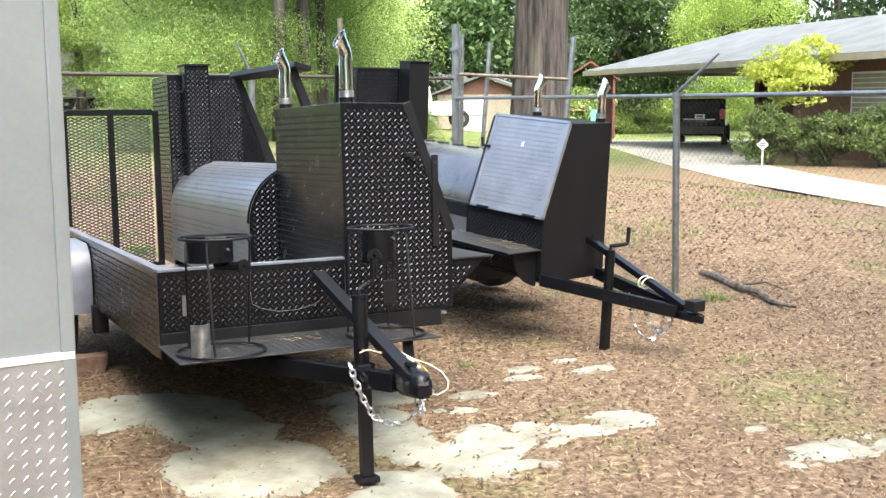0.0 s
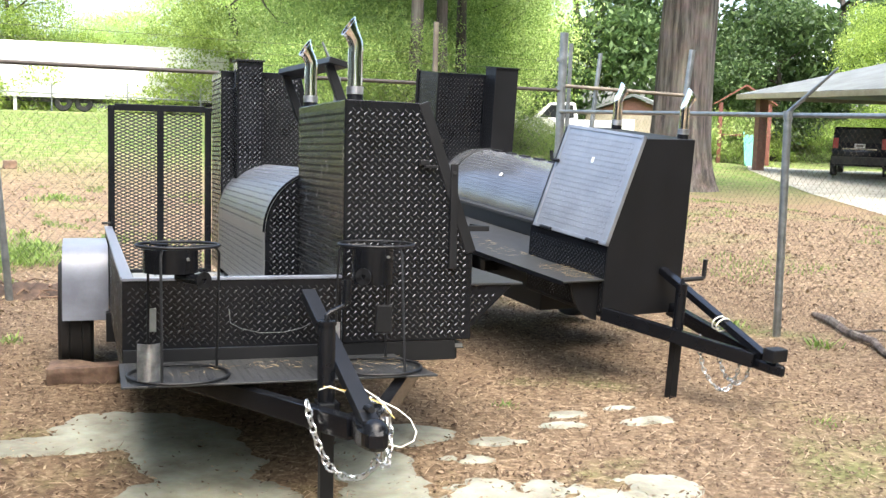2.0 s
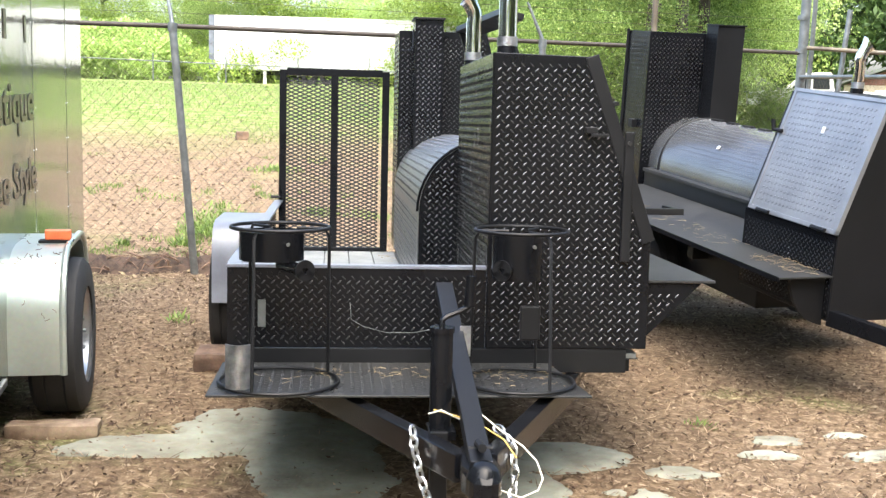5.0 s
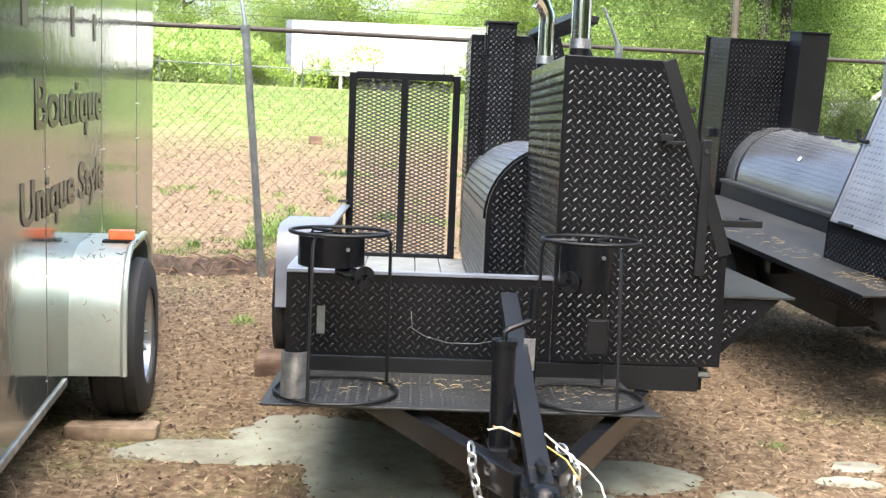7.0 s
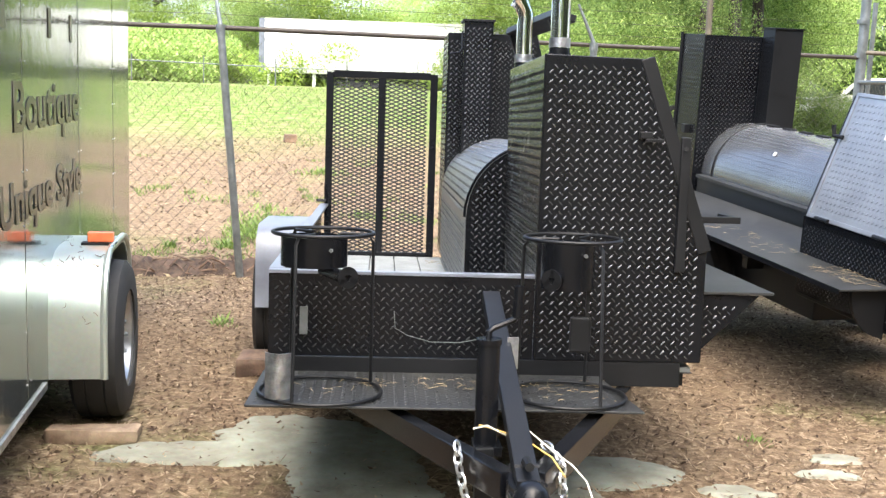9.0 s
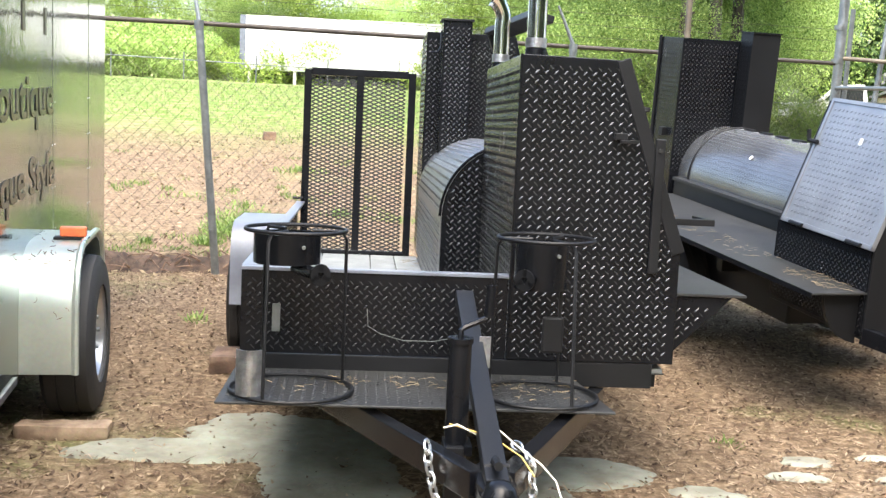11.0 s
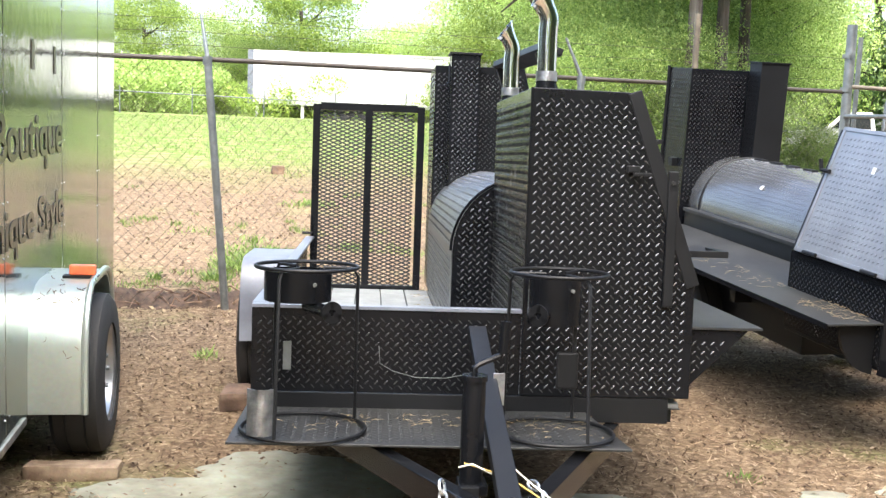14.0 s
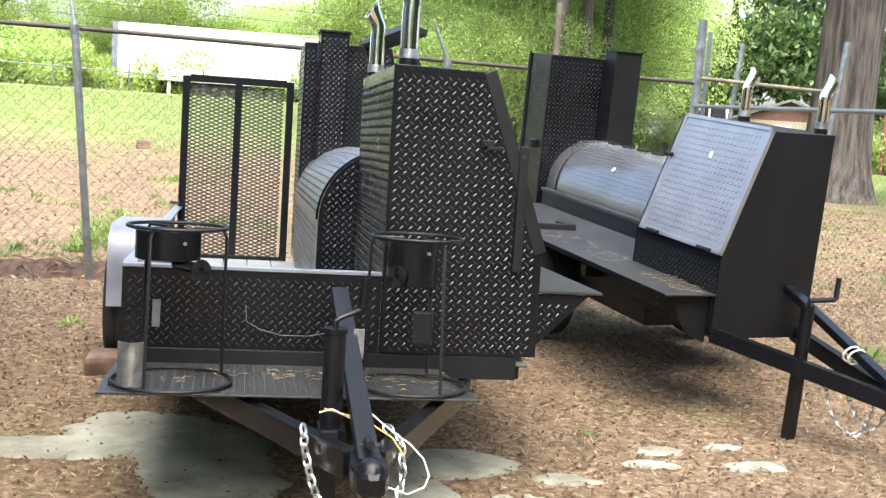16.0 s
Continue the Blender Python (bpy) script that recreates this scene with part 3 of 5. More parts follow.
    dr = Matrix(((-0.23 / 0.6885, 0, n.x, 0.762), (0, 1, 0, 0), (0.649 / 0.6885, 0, n.z, 0.985), (0, 0, 0, 1)))
    door = part("firebox_door", box(0.01, 0.68, 0.05, 1.0, 0.002, 0.022, 0.003, dr), M_BLACK, fb, "slanted tread-plate door")
    part("door_flange", box(-0.01, 0.695, -0.012, 0.03, -0.036, 0.012, 0.003, dr), M_FLATBLACK, fb)
    part("door_handle", tube([dr @ Vector((0.5, 0.1, 0.02)), dr @ Vector((0.5, 0.1, 0.05)), dr @ Vector((0.5, 0.3, 0.05)), dr @ Vector((0.5, 0.3, 0.02))], 0.009, 8), M_FLATBLACK, door)
    part("hinge_strap", box(0.648, 0.682, -0.022, -0.008, 0.9, 1.37, 0.004), M_FLATBLACK, fb)
    pa = part("prop_arm", box(0.76, 1.135, 0.78, 0.815, 1.01, 1.038, 0.003), M_FLATBLACK, fb, "black steel arm that props the door")
    part("cross_bar", box(1.1, 1.135, 0.816, 1.0, 1.01, 1.038, 0.003), M_FLATBLACK, pa)
    part("strap_bolt", tube([(0.664, -0.03, 1.33), (0.664, -0.02, 1.33)], 0.008, 6), M_DUSTY, fb)
    part("latch", add_box(add_box(bmesh.new(), 0.5, 0.545, -0.03, -0.006, 1.362, 1.385, 0.003), 0.52, 0.585, -0.036, -0.026, 1.35, 1.362, 0.002, Matrix.Translation((0, 0, 0)) ), M_FLATBLACK, fb)
    stack_pipe("exhaust_pipe", 0.221, 0.06, 1.637, fb, 0.195)
    stack_pipe("exhaust_pipe", 0.212, 1.0, 1.637, fb, 0.18)
    # cooking drum with its upright lower half
    cx, cz, r = 0.318, 0.985, 0.33
    arc = [(cx + r * math.cos(math.pi * i / 22), cz + r * math.sin(math.pi * i / 22)) for i in range(23)] + [(cx - r, 0.6), (cx + r, 0.6)]
    d = part("cooking_drum", prism(arc, 1.072, 3.08, "y", 0.0), M_DRUM, t, "rounded black cooking drum with its sheen painted grey", True)
    rim = r - 0.004
    ep = part("end_plate", prism([(cx + rim * math.cos(math.pi * i / 22), cz + rim * math.sin(math.pi * i / 22)) for i in range(23)] + [(cx - rim, 0.6), (cx + rim, 0.6)], 1.064, 1.0705, "y", 0.0), M_BLACK, d, "black tread-plate drum end")
    lugs("tread_pattern", (cx - r, 1.0635, 0.6), (1, 0, 0), (0, 0, 1), 0.30, 0.75, ep, lambda a, b: (b < 0.385 or (a - r) ** 2 + (b - 0.385) ** 2 < (r - 0.02) ** 2) and a > 0.02)
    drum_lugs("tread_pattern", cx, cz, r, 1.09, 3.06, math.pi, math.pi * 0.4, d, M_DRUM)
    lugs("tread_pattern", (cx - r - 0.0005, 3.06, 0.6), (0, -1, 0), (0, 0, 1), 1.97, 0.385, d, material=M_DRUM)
    part("end_rim", tube([(cx + (r + 0.003) * math.cos(math.pi * i / 22), 1.075, cz + (r + 0.003) * math.sin(math.pi * i / 22)) for i in range(23)], 0.007, 6), M_BLACK, d)
    # upright cooking cabinet at the back
    tw = part("cabinet", prism([(0.0, 0.56), (0.75, 0.56), (0.75, 1.2), (0.55, 1.955), (0.0, 1.955)], 3.08, 3.62, "y", 0.003), M_BLACK, t, "tall tread-plate cooking cabinet")
    lugs("tread_pattern", (0.005, 3.0795, 0.6), (1, 0, 0), (0, 0, 1), 0.55, 1.33, tw, lambda a, b: b < 0.6 or a < 0.54)
    lugs("tread_pattern", (-0.0005, 3.61, 0.6), (0, -1, 0), (0, 0, 1), 0.53, 1.33, tw)
    ch = part("chimney", box(0.085, 0.26, 2.89, 3.078, 1.2, 2.01, 0.003), M_BLACK, tw, "square tread-plate chimney")
    lugs("tread_pattern", (0.09, 2.8895, 1.2), (1, 0, 0), (0, 0, 1), 0.17, 0.8, ch)
    part("cap", box(0.075, 0.27, 2.88, 3.09, 2.01, 2.022, 0.002), M_FLATBLACK, ch)
    part("pull_rod", tube([(0.075, 2.9, 1.95), (0.075, 2.88, 1.85), (0.06, 2.88, 1.82), (0.0, 2.9, 1.815)], 0.006, 8), M_BLACK, tw)
    # counterweight bar over the drum, on two flat arms
    a, b = Vector((0.43, 1.32, 1.9)), Vector((0.335, 2.42, 1.9))
    m = Matrix.Translation(a) @ (b - a).to_track_quat("Y", "Z").to_matrix().to_4x4() @ Matrix.Rotation(radians(14), 4, "Y")
    bar = part("counterweight_bar", box(-0.055, 0.06, 0.0, (b - a).length, -0.012, 0.022, 0.004, m), M_FLATBLACK, d, "flat black counterweight bar over the drum")
    for y, x in ((1.38, 0.37), (2.36, 0.3)):
        part("arm", prism([(x, 1.89), (x + 0.045, 1.9), (x + 0.28, 1.3), (x + 0.22, 1.28)], y, y + 0.05, "y", 0.002), M_FLATBLACK, bar)
    # shelf along the slanted side, with gusset
    sh = part("side_shelf", box(0.764, 1.03, 0.04, 2.9, 0.815, 0.825, 0.002), M_DUSTY, t, "dusty steel side shelf")
    gs = part("gusset", prism([(0.764, 0.6), (0.98, 0.812), (0.764, 0.812)], 0.05, 0.06, "y", 0.001), M_BLACK, sh)
    lugs("tread_pattern", (0.77, 0.0495, 0.6), (1, 0, 0), (0, 0, 1), 0.22, 0.2, gs, lambda a, b: b > a + 0.03)
    # wheels and fenders
    for sx in (-1, 1):
        wheel(t, sx * 0.955, 2.33, 0.4, 0.335, 0.2, sx)
        arch_fender("fender", sx * 0.775, sx * 1.028, 2.33, 0.4, 0.41, t, M_GREYPAINT, shape=SQUARE_ARCH)
        part("spring_hanger", box(sx * 0.79, sx * 0.7, 1.84, 1.93, 0.3, 0.47, 0.006), M_FLATBLACK, t)
    part("axle", tube([(-0.9, 2.33, 0.4), (0.9, 2.33, 0.4)], 0.025, 10), M_FLATBLACK, t)
    # tongue
    for sx in (-1, 1):
        a, b = Vector((sx * 0.5, 0.02, 0.44)), Vector((sx * 0.035, -1.05, 0.46))
        dd = (b - a)
        m = Matrix.Translation(a) @ dd.to_track_quat("Y", "Z").to_matrix().to_4x4()
        part("tongue_beam", box(-0.025, 0.025, 0, dd.length, -0.04, 0.04, 0.004, m), M_BLACK, t, "black steel tongue beam")
    a, b = Vector((0.002, -0.045, 0.795)), Vector((0.0, -1.16, 0.485))
    m = Matrix.Translation(a) @ (b - a).to_track_quat("Y", "Z").to_matrix().to_4x4()
    part("brace_bar", box(-0.03, 0.03, 0.0, (b - a).length, -0.012, 0.03, 0.004, m), M_FLATBLACK, t, "sloping flat brace bar")
    cp = part("coupler", prism([(-0.04, -0.96), (0.04, -0.96), (0.05, -1.15), (0.046, -1.23), (0.026, -1.275), (-0.026, -1.275), (-0.046, -1.23), (-0.05, -1.15)], 0.43, 0.5, "z", 0.014), M_BLACK, t, "ball coupler")
    part("coupler_dome", turned([(0.49, 0.004), (0.532, 0.004), (0.528, 0.022), (0.514, 0.038), (0.49, 0.047)], 20, "z", (0, -1.22, 0)), M_BLACK, cp, smooth=True)
    part("coupler_lever", add_tube(tube([(0.0, -1.05, 0.5), (0.0, -1.1, 0.545), (0.0, -1.17, 0.55)], 0.012, 8), [(-0.03, -1.1, 0.53), (0.035, -1.1, 0.53)], 0.008, 8), M_FLATBLACK, cp)
    # jack
    jk = part("jack", tube([(-0.075, -0.79, 0.36), (-0.072, -0.77, 0.78)], 0.033, 18), M_BLACK, t, "black tongue jack", True)
    part("jack_cap", tube([(-0.072, -0.77, 0.78), (-0.072, -0.77, 0.795)], 0.037, 18), M_BLACK, jk, smooth=True)
    part("jack_leg", box(-0.105, -0.055, -0.845, -0.795, 0.012, 0.5, 0.004), M_FLATBLACK, jk)
    part("jack_foot", box(-0.125, -0.035, -0.865, -0.775, -0.012, 0.012, 0.005), M_FLATBLACK, jk)
    part("crank", add_tube(tube([(-0.072, -0.77, 0.78), (-0.072, -0.77, 0.815), (-0.06, -0.765, 0.825), (0.0, -0.74, 0.845), (0.008, -0.735, 0.86)], 0.009, 8), [(0.01, -0.735, 0.85), (0.015, -0.73, 0.94)], 0.016, 12), M_BLACK, jk, smooth=True)
    part("jack_bracket", box(-0.11, -0.03, -0.83, -0.73, 0.47, 0.5, 0.004), M_BLACK, jk)
    # platform for the burners
    pf = part("platform", prism([(-0.787, -0.485), (0.45, -0.495), (0.40, -0.002), (-0.78, -0.002)], 0.512, 0.52, "z", 0.002), M_DUSTY, t, "dusty black tread-plate front platform with straw")
    lugs("tread_pattern", (-0.775, -0.48, 0.5205), (1, 0, 0), (0, 1, 0), 1.2, 0.47, pf, lambda a, b: a < 1.2 - b * 0.12, material=M_LUGDIM)
    chain("safety_chain", [(-0.16, -0.86, 0.52), (-0.155, -0.9, 0.46), (-0.135, -0.94, 0.38), (-0.105, -0.98, 0.31), (-0.06, -1.04, 0.285), (-0.01, -1.09, 0.295), (0.02, -1.11, 0.33), (0.035, -1.12, 0.38)], t)
    chain("safety_chain", [(0.08, -0.86, 0.52), (0.12, -0.92, 0.5), (0.125, -0.96, 0.4), (0.11, -1.0, 0.35), (0.09, -1.04, 0.31), (0.07, -1.06, 0.32), (0.05, -1.08, 0.35), (0.045, -1.09, 0.41)], t)
    part("white_cable", tube([(-0.115, -0.86, 0.56), (-0.08, -0.88, 0.575), (-0.03, -0.9, 0.555), (0.03, -0.9, 0.57), (0.09, -0.96, 0.53), (0.13, -1.03, 0.515), (0.16, -1.09, 0.49), (0.17, -1.13, 0.455), (0.155, -1.15, 0.43), (0.11, -1.15, 0.41), (0.06, -1.12, 0.42)], 0.0026, 6), M_WIREWHITE, t, "loose white trailer cable", True)
    part("yellow_cable", tube([(-0.1, -0.855, 0.57), (-0.03, -0.905, 0.562), (0.02, -0.95, 0.555), (0.08, -1.02, 0.53), (0.11, -1.06, 0.49)], 0.0024, 6), M_WIREYELLOW, t, "loose yellow trailer cable", True)
    part("hanging_wire", tube([(-0.33, -0.012, 0.74), (-0.325, -0.015, 0.68), (-0.28, -0.02, 0.655), (-0.2, -0.025, 0.635), (-0.1, -0.025, 0.635), (-0.02, -0.02, 0.65), (0.02, -0.015, 0.67)], 0.0014, 5), M_GALV, t, "thin hanging wire", True)
    part("plate_tag", box(0.02, 0.056, -0.43, -0.426, 0.635, 0.735, 0.001), M_TAG, t, "bare metal tag")
    part("scuffed_patch", box(-0.657, -0.629, -0.0035, -0.0005, 0.649, 0.747, 0.001), M_GALV, f, "scuffed bare metal patch")
    bent = [(-0.728 + 0.085 * i / 8, -0.455 - 0.03 * math.sin(math.pi * i / 8)) for i in range(9)]
    bent += [(u, v + 0.004) for u, v in bent[::-1]]
    part("corner_plate", prism(bent, 0.535, 0.678, "z", 0.0), M_TAG, t, "bent bare metal plate", True)
    return t


smoker_bed_trailer()


def burner(cx, cy, r0, r1, pot_r, pot_h, valve, legs, off=0.0, hung_plate=False):
    """An outdoor gas burner: a wide base ring, bent legs, a narrower top ring, the pot of the burner with its air valve."""
    zb, zt = 0.527, 1.036
    b = empty("gas_burner", T1 @ pose(cx, cy, zb))
    tagged(b, "black round-bar gas burner stand on the front platform", "burner", "gas burners")
    part("base_ring", tube(ring_pts(0, 0, 0.004, r0, 40), 0.0065, 8, True), M_FLATBLACK, b, smooth=True)
    dy = 0.035
    part("top_ring", tube(ring_pts(0, dy, zt - zb, r1, 40), 0.0062, 8, True), M_FLATBLACK, b, smooth=True)
    for a in legs:
        c0 = math.copysign(math.acos(max(-1.0, min(1.0, r1 * math.cos(a) / r0))), math.sin(a))
        p0 = (r0 * math.cos(c0), r0 * math.sin(c0), 0.005)
        p1 = (r1 * math.cos(a), dy + r1 * math.sin(a), zt - zb - 0.03)
        p2 = (r1 * 0.9 * math.cos(a), dy + r1 * 0.9 * math.sin(a), zt - zb - 0.004)
        p3 = (pot_r * 0.5 * math.cos(a), dy + pot_r * 0.5 * math.sin(a), zt - zb - 0.003)
        part("leg", tube([p0, p1, p2, p3], 0.0055, 8), M_FLATBLACK, b, smooth=True)
    zp = zt - zb - 0.012
    pot = part("burner_pot", turned([(zp - pot_h, 0.01), (zp - pot_h, pot_r), (zp, pot_r), (zp, pot_r - 0.006), (zp - pot_h * 0.55, pot_r - 0.006), (zp - pot_h * 0.5, 0.01)], 30, "z", (off, dy, 0)), M_BLACK, b, "black steel burner pot", True)
    vx, vy, vz = valve[0] - cx, valve[1] - cy, valve[2] - zb
    part("air_tube", tube([(0, dy, vz), (vx * 0.8, dy + (vy - dy) * 0.8, vz), (vx, vy, vz)], [0.018, 0.02, 0.034], 16), M_BLACK, pot, smooth=True)
    d = (Vector((vx, vy, vz)) - Vector((0, dy, vz))).normalized()
    m = Matrix.Translation(Vector((vx, vy, vz)) + d * 0.001) @ d.to_track_quat("Z", "Y").to_matrix().to_4x4()
    sh = turned([(0, 0.012), (0, 0.034), (0.006, 0.034), (0.006, 0.012)], 20, "z")
    for i in range(3):
        add_box(sh, -0.006, 0.006, 0.008, 0.034, 0.0, 0.006, 0.0, Matrix.Rotation(2.1 * i, 4, "Z"))
    bmesh.ops.transform(sh, matrix=m, verts=sh.verts)
    part("air_shutter", sh, M_FLATBLACK, pot)
    if hung_plate:
        part("dark_plate", add_box(box(0.0, 0.07, dy - 0.02, dy - 0.005, zp - 0.36, zp - 0.24, 0.008), 0.05, 0.062, dy - 0.016, dy - 0.008, zp - 0.25, zp - pot_h + 0.01, 0.002), M_FLATBLACK, pot)
    part("bolt", tube([(0.03, dy - pot_r - 0.006, zp - 0.035), (0.03, dy - pot_r + 0.01, zp - 0.035)], 0.006, 6), M_GALV, pot)
    return b


burner(-0.565, -0.35 + 0.02, 0.195, 0.16, 0.106, 0.094, (-0.482, -0.44, 0.912), (-2.06, 0.05, 2.3), -0.028)
burner(0.235, -0.35 + 0.02, 0.185, 0.155, 0.086, 0.15, (0.158, -0.4, 0.913), (-1.08, 3.05, 1.0), -0.012, True)

# ---------- second smoker trailer ----------
T2 = pose(2.0, 1.216, 0, 3.9, 0, 11.8)


def smoker_trailer_two():
    t = empty("smoker_trailer", T2)
    tagged(t, "black smoker trailer with a slanted tread-plate firebox door", "trailer", "smoker trailers")
    prof = [(0.0, 0.43), (0.0, 0.875), (0.209, 1.494), (0.59, 1.494), (0.59, 0.43)]
    fb = part("firebox", prism(prof, 0.0, 0.8, "y", 0.003), M_FLATBLACK, t, "plain black firebox with a slanted side")
    L = math.hypot(0.209, 0.619)
    ux, uz = 0.209 / L, 0.619 / L
    dr = Matrix(((0, ux, -uz, 0.0), (-1, 0, 0, 0.8), (0, uz, ux, 0.875), (0, 0, 0, 1)))
    door = part("firebox_door", box(0.07, 0.8, 0.0, L - 0.004, 0.002, 0.018, 0.003, dr), M_GREYDOOR, fb, "black tread-plate door with its sheen painted pale grey")
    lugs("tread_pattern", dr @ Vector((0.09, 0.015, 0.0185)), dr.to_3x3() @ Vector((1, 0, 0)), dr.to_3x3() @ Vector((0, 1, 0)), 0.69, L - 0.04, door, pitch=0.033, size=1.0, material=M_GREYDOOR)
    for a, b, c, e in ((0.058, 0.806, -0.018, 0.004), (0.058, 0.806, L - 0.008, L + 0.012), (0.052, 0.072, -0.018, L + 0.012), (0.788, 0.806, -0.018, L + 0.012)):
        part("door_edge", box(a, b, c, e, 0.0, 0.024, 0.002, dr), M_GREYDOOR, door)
    for a in (0.2, 0.68):
        part("hinge", tube([dr @ Vector((a - 0.055, -0.012, 0.03)), dr @ Vector((a + 0.055, -0.012, 0.03))], 0.011, 8), M_FLATBLACK, door)
    part("latch", tube([dr @ Vector((0.09, 0.42, 0.03)), dr @ Vector((0.03, 0.42, 0.04)), dr @ Vector((0.02, 0.47, 0.06))], 0.012, 8), M_FLATBLACK, door)
    part("white_mark", box(0.40, 0.425, 0.45, 0.485, 0.0215, 0.0225, 0.0, dr), M_WHITE, door, "small white paint mark")
    lower = part("lower_panel", box(-0.006, 0.0, 0.01, 0.8, 0.45, 0.855, 0.001), M_BLACK, fb)
    lugs("tread_pattern", (-0.0065, 0.79, 0.46), (0, -1, 0), (0, 0, 1), 0.78, 0.38, lower)
    stack_pipe("exhaust_pipe", 0.54, 0.06, 1.492, fb, 0.14, (1.0, -0.2), 0.03)
    stack_pipe("exhaust_pipe", 0.54, 0.7, 1.492, fb, 0.14, (1.0, -0.2), 0.03)
    cx, cz, r = 0.855, 0.785, 0.36
    arc = [(cx + r * math.cos(2 * math.pi * i / 48), cz + r * math.sin(2 * math.pi * i / 48)) for i in range(48)]
    d = part("cooking_drum", prism(arc, 0.802, 2.895, "y", 0.0), M_DRUMPALE, t, "round black cooking drum with its sheen painted grey", True)
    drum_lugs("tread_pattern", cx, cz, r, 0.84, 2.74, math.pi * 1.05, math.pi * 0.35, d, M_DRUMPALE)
    for i in range(9):
        part("hinge_pad", box(cx - 0.02, cx + 0.03, 0.95 + i * 0.2, 1.05 + i * 0.2, cz + r - 0.012, cz + r + 0.012, 0.003), M_FLATBLACK, d)
    for v in (0.83, 2.74):
        part("end_rim", tube([(cx + (r + 0.004) * math.cos(2 * math.pi * i / 32), v, cz + (r + 0.004) * math.sin(2 * math.pi * i / 32)) for i in range(32)], 0.008, 6, True), M_FLATBLACK, d)
    part("white_mark", box(-0.014, 0.014, -0.014, 0.014, 0, 0.002, 0.0, Matrix.Translation((0.572, 2.083, 1.021)) @ Matrix.Rotation(radians(-50), 4, "Y")), M_WHITE, d, "small white paint mark")
    part("drum_rail", box(cx - r - 0.06, cx - r + 0.03, 0.82, 2.86, cz - 0.035, cz - 0.012, 0.003), M_DUSTY, d, "dusty narrow rail under the drum lid")
    part("lower_panel", box(cx - r - 0.045, cx + r, 0.82, 2.86, 0.5, cz - 0.036, 0.003), M_FLATBLACK, d)
    part("drum_handle", tube([(cx - r - 0.09, 0.86, cz - 0.03), (cx - r - 0.09, 1.2, cz - 0.03)], 0.015, 8), M_FLATBLACK, d)
    # Unseen box added to darken the ground under this trailer.
    part("added_shade_box", box(0.16, 1.18, 0.85, 2.9, 0.26, 0.498, 0.01), M_FLATBLACK, d)
    tw = part("cabinet", box(0.425, 1.1, 2.9, 3.24, 0.5, 1.75, 0.003), M_BLACK, t, "tall tread-plate cooking cabinet")
    lugs("tread_pattern", (0.43, 2.8995, 0.8), (1, 0, 0), (0, 0, 1), 0.44, 0.94, tw, material=M_FLATBLACK)
    lugs("tread_pattern", (0.4245, 3.23, 0.8), (0, -1, 0), (0, 0, 1), 0.32, 0.94, tw)
    ch = part("chimney", box(0.875, 1.095, 2.74, 2.898, 1.05, 1.812, 0.003), M_FLATBLACK, tw)
    lugs("tread_pattern", (0.8745, 2.89, 1.15), (0, -1, 0), (0, 0, 1), 0.15, 0.64, ch, material=M_FLATBLACK)
    part("cap", box(0.868, 1.102, 2.73, 2.9, 1.812, 1.822, 0.002), M_FLATBLACK, ch)
    part("cabinet_hinge", tube([(0.417, 3.235, 0.8), (0.417, 3.235, 1.76)], 0.011, 8), M_FLATBLACK, tw)
    part("cabinet_latch", box(0.385, 0.425, 3.0, 3.06, 1.05, 1.11, 0.004), M_FLATBLACK, tw)
    sh = part("side_shelf", box(-0.30, 0.42, 0.006, 2.8, 0.65, 0.66, 0.002), M_DUSTY, t, "dusty steel side shelf with fallen straw")
    part("shelf_bracket", prism([(-0.2, 0.648), (0.0, 0.648), (0.0, 0.4)] + [(-0.2 + 0.2 * (1 - math.cos(a * 0.26)), 0.648 - 0.24 * math.sin(a * 0.26)) for a in range(5, 0, -1)], 0.05, 0.07, "y", 0.001), M_FLATBLACK, sh)
    part("shelf_edge", box(-0.304, -0.2965, 0.006, 2.8, 0.635, 0.661, 0.002), M_BLACK, sh)
    fr = bmesh.new()
    for x, y in ((0.22, 0.05), (1.1, 0.9)):
        add_box(fr, x, x + 0.06, y, 3.25, 0.42, 0.5, 0.003)
    for y in (0.5, 1.4, 2.3, 3.15):
        add_box(fr, 0.05, 1.0, y, y + 0.06, 0.425, 0.495, 0.003)
    part("frame", fr, M_FLATBLACK, t)
    for x0 in (0.02, 0.54):
        a, b = Vector((x0, 0.02, 0.45)), Vector((0.46 + (x0 - 0.46) * 0.08, -0.82, 0.36))
        dd = b - a
        part("tongue_beam", box(-0.025, 0.025, 0, dd.length, -0.04, 0.04, 0.004, Matrix.Translation(a) @ dd.to_track_quat("Y", "Z").to_matrix().to_4x4()), M_BLACK, t, "black steel tongue beam")
    a, b = Vector((0.432, 0.0, 0.70)), Vector((0.465, -0.85, 0.39))
    part("brace_bar", box(-0.028, 0.028, 0, (b - a).length, -0.02, 0.02, 0.003, Matrix.Translation(a) @ (b - a).to_track_quat("Y", "Z").to_matrix().to_4x4()), M_BLACK, t, "sloping flat brace bar")
    cp = part("coupler", prism([(0.43, -0.78), (0.5, -0.78), (0.505, -0.92), (0.485, -1.0), (0.455, -1.0), (0.435, -0.92)], 0.31, 0.37, "z", 0.01), M_BLACK, t, "ball coupler")
    part("coupler_block", box(0.42, 0.53, -0.96, -0.88, 0.38, 0.45, 0.008), M_FLATBLACK, cp)
    jk = part("jack", tube([(0.26, -0.37, 0.36), (0.26, -0.37, 0.7)], 0.032, 16), M_BLACK, t, "black tongue jack", True)
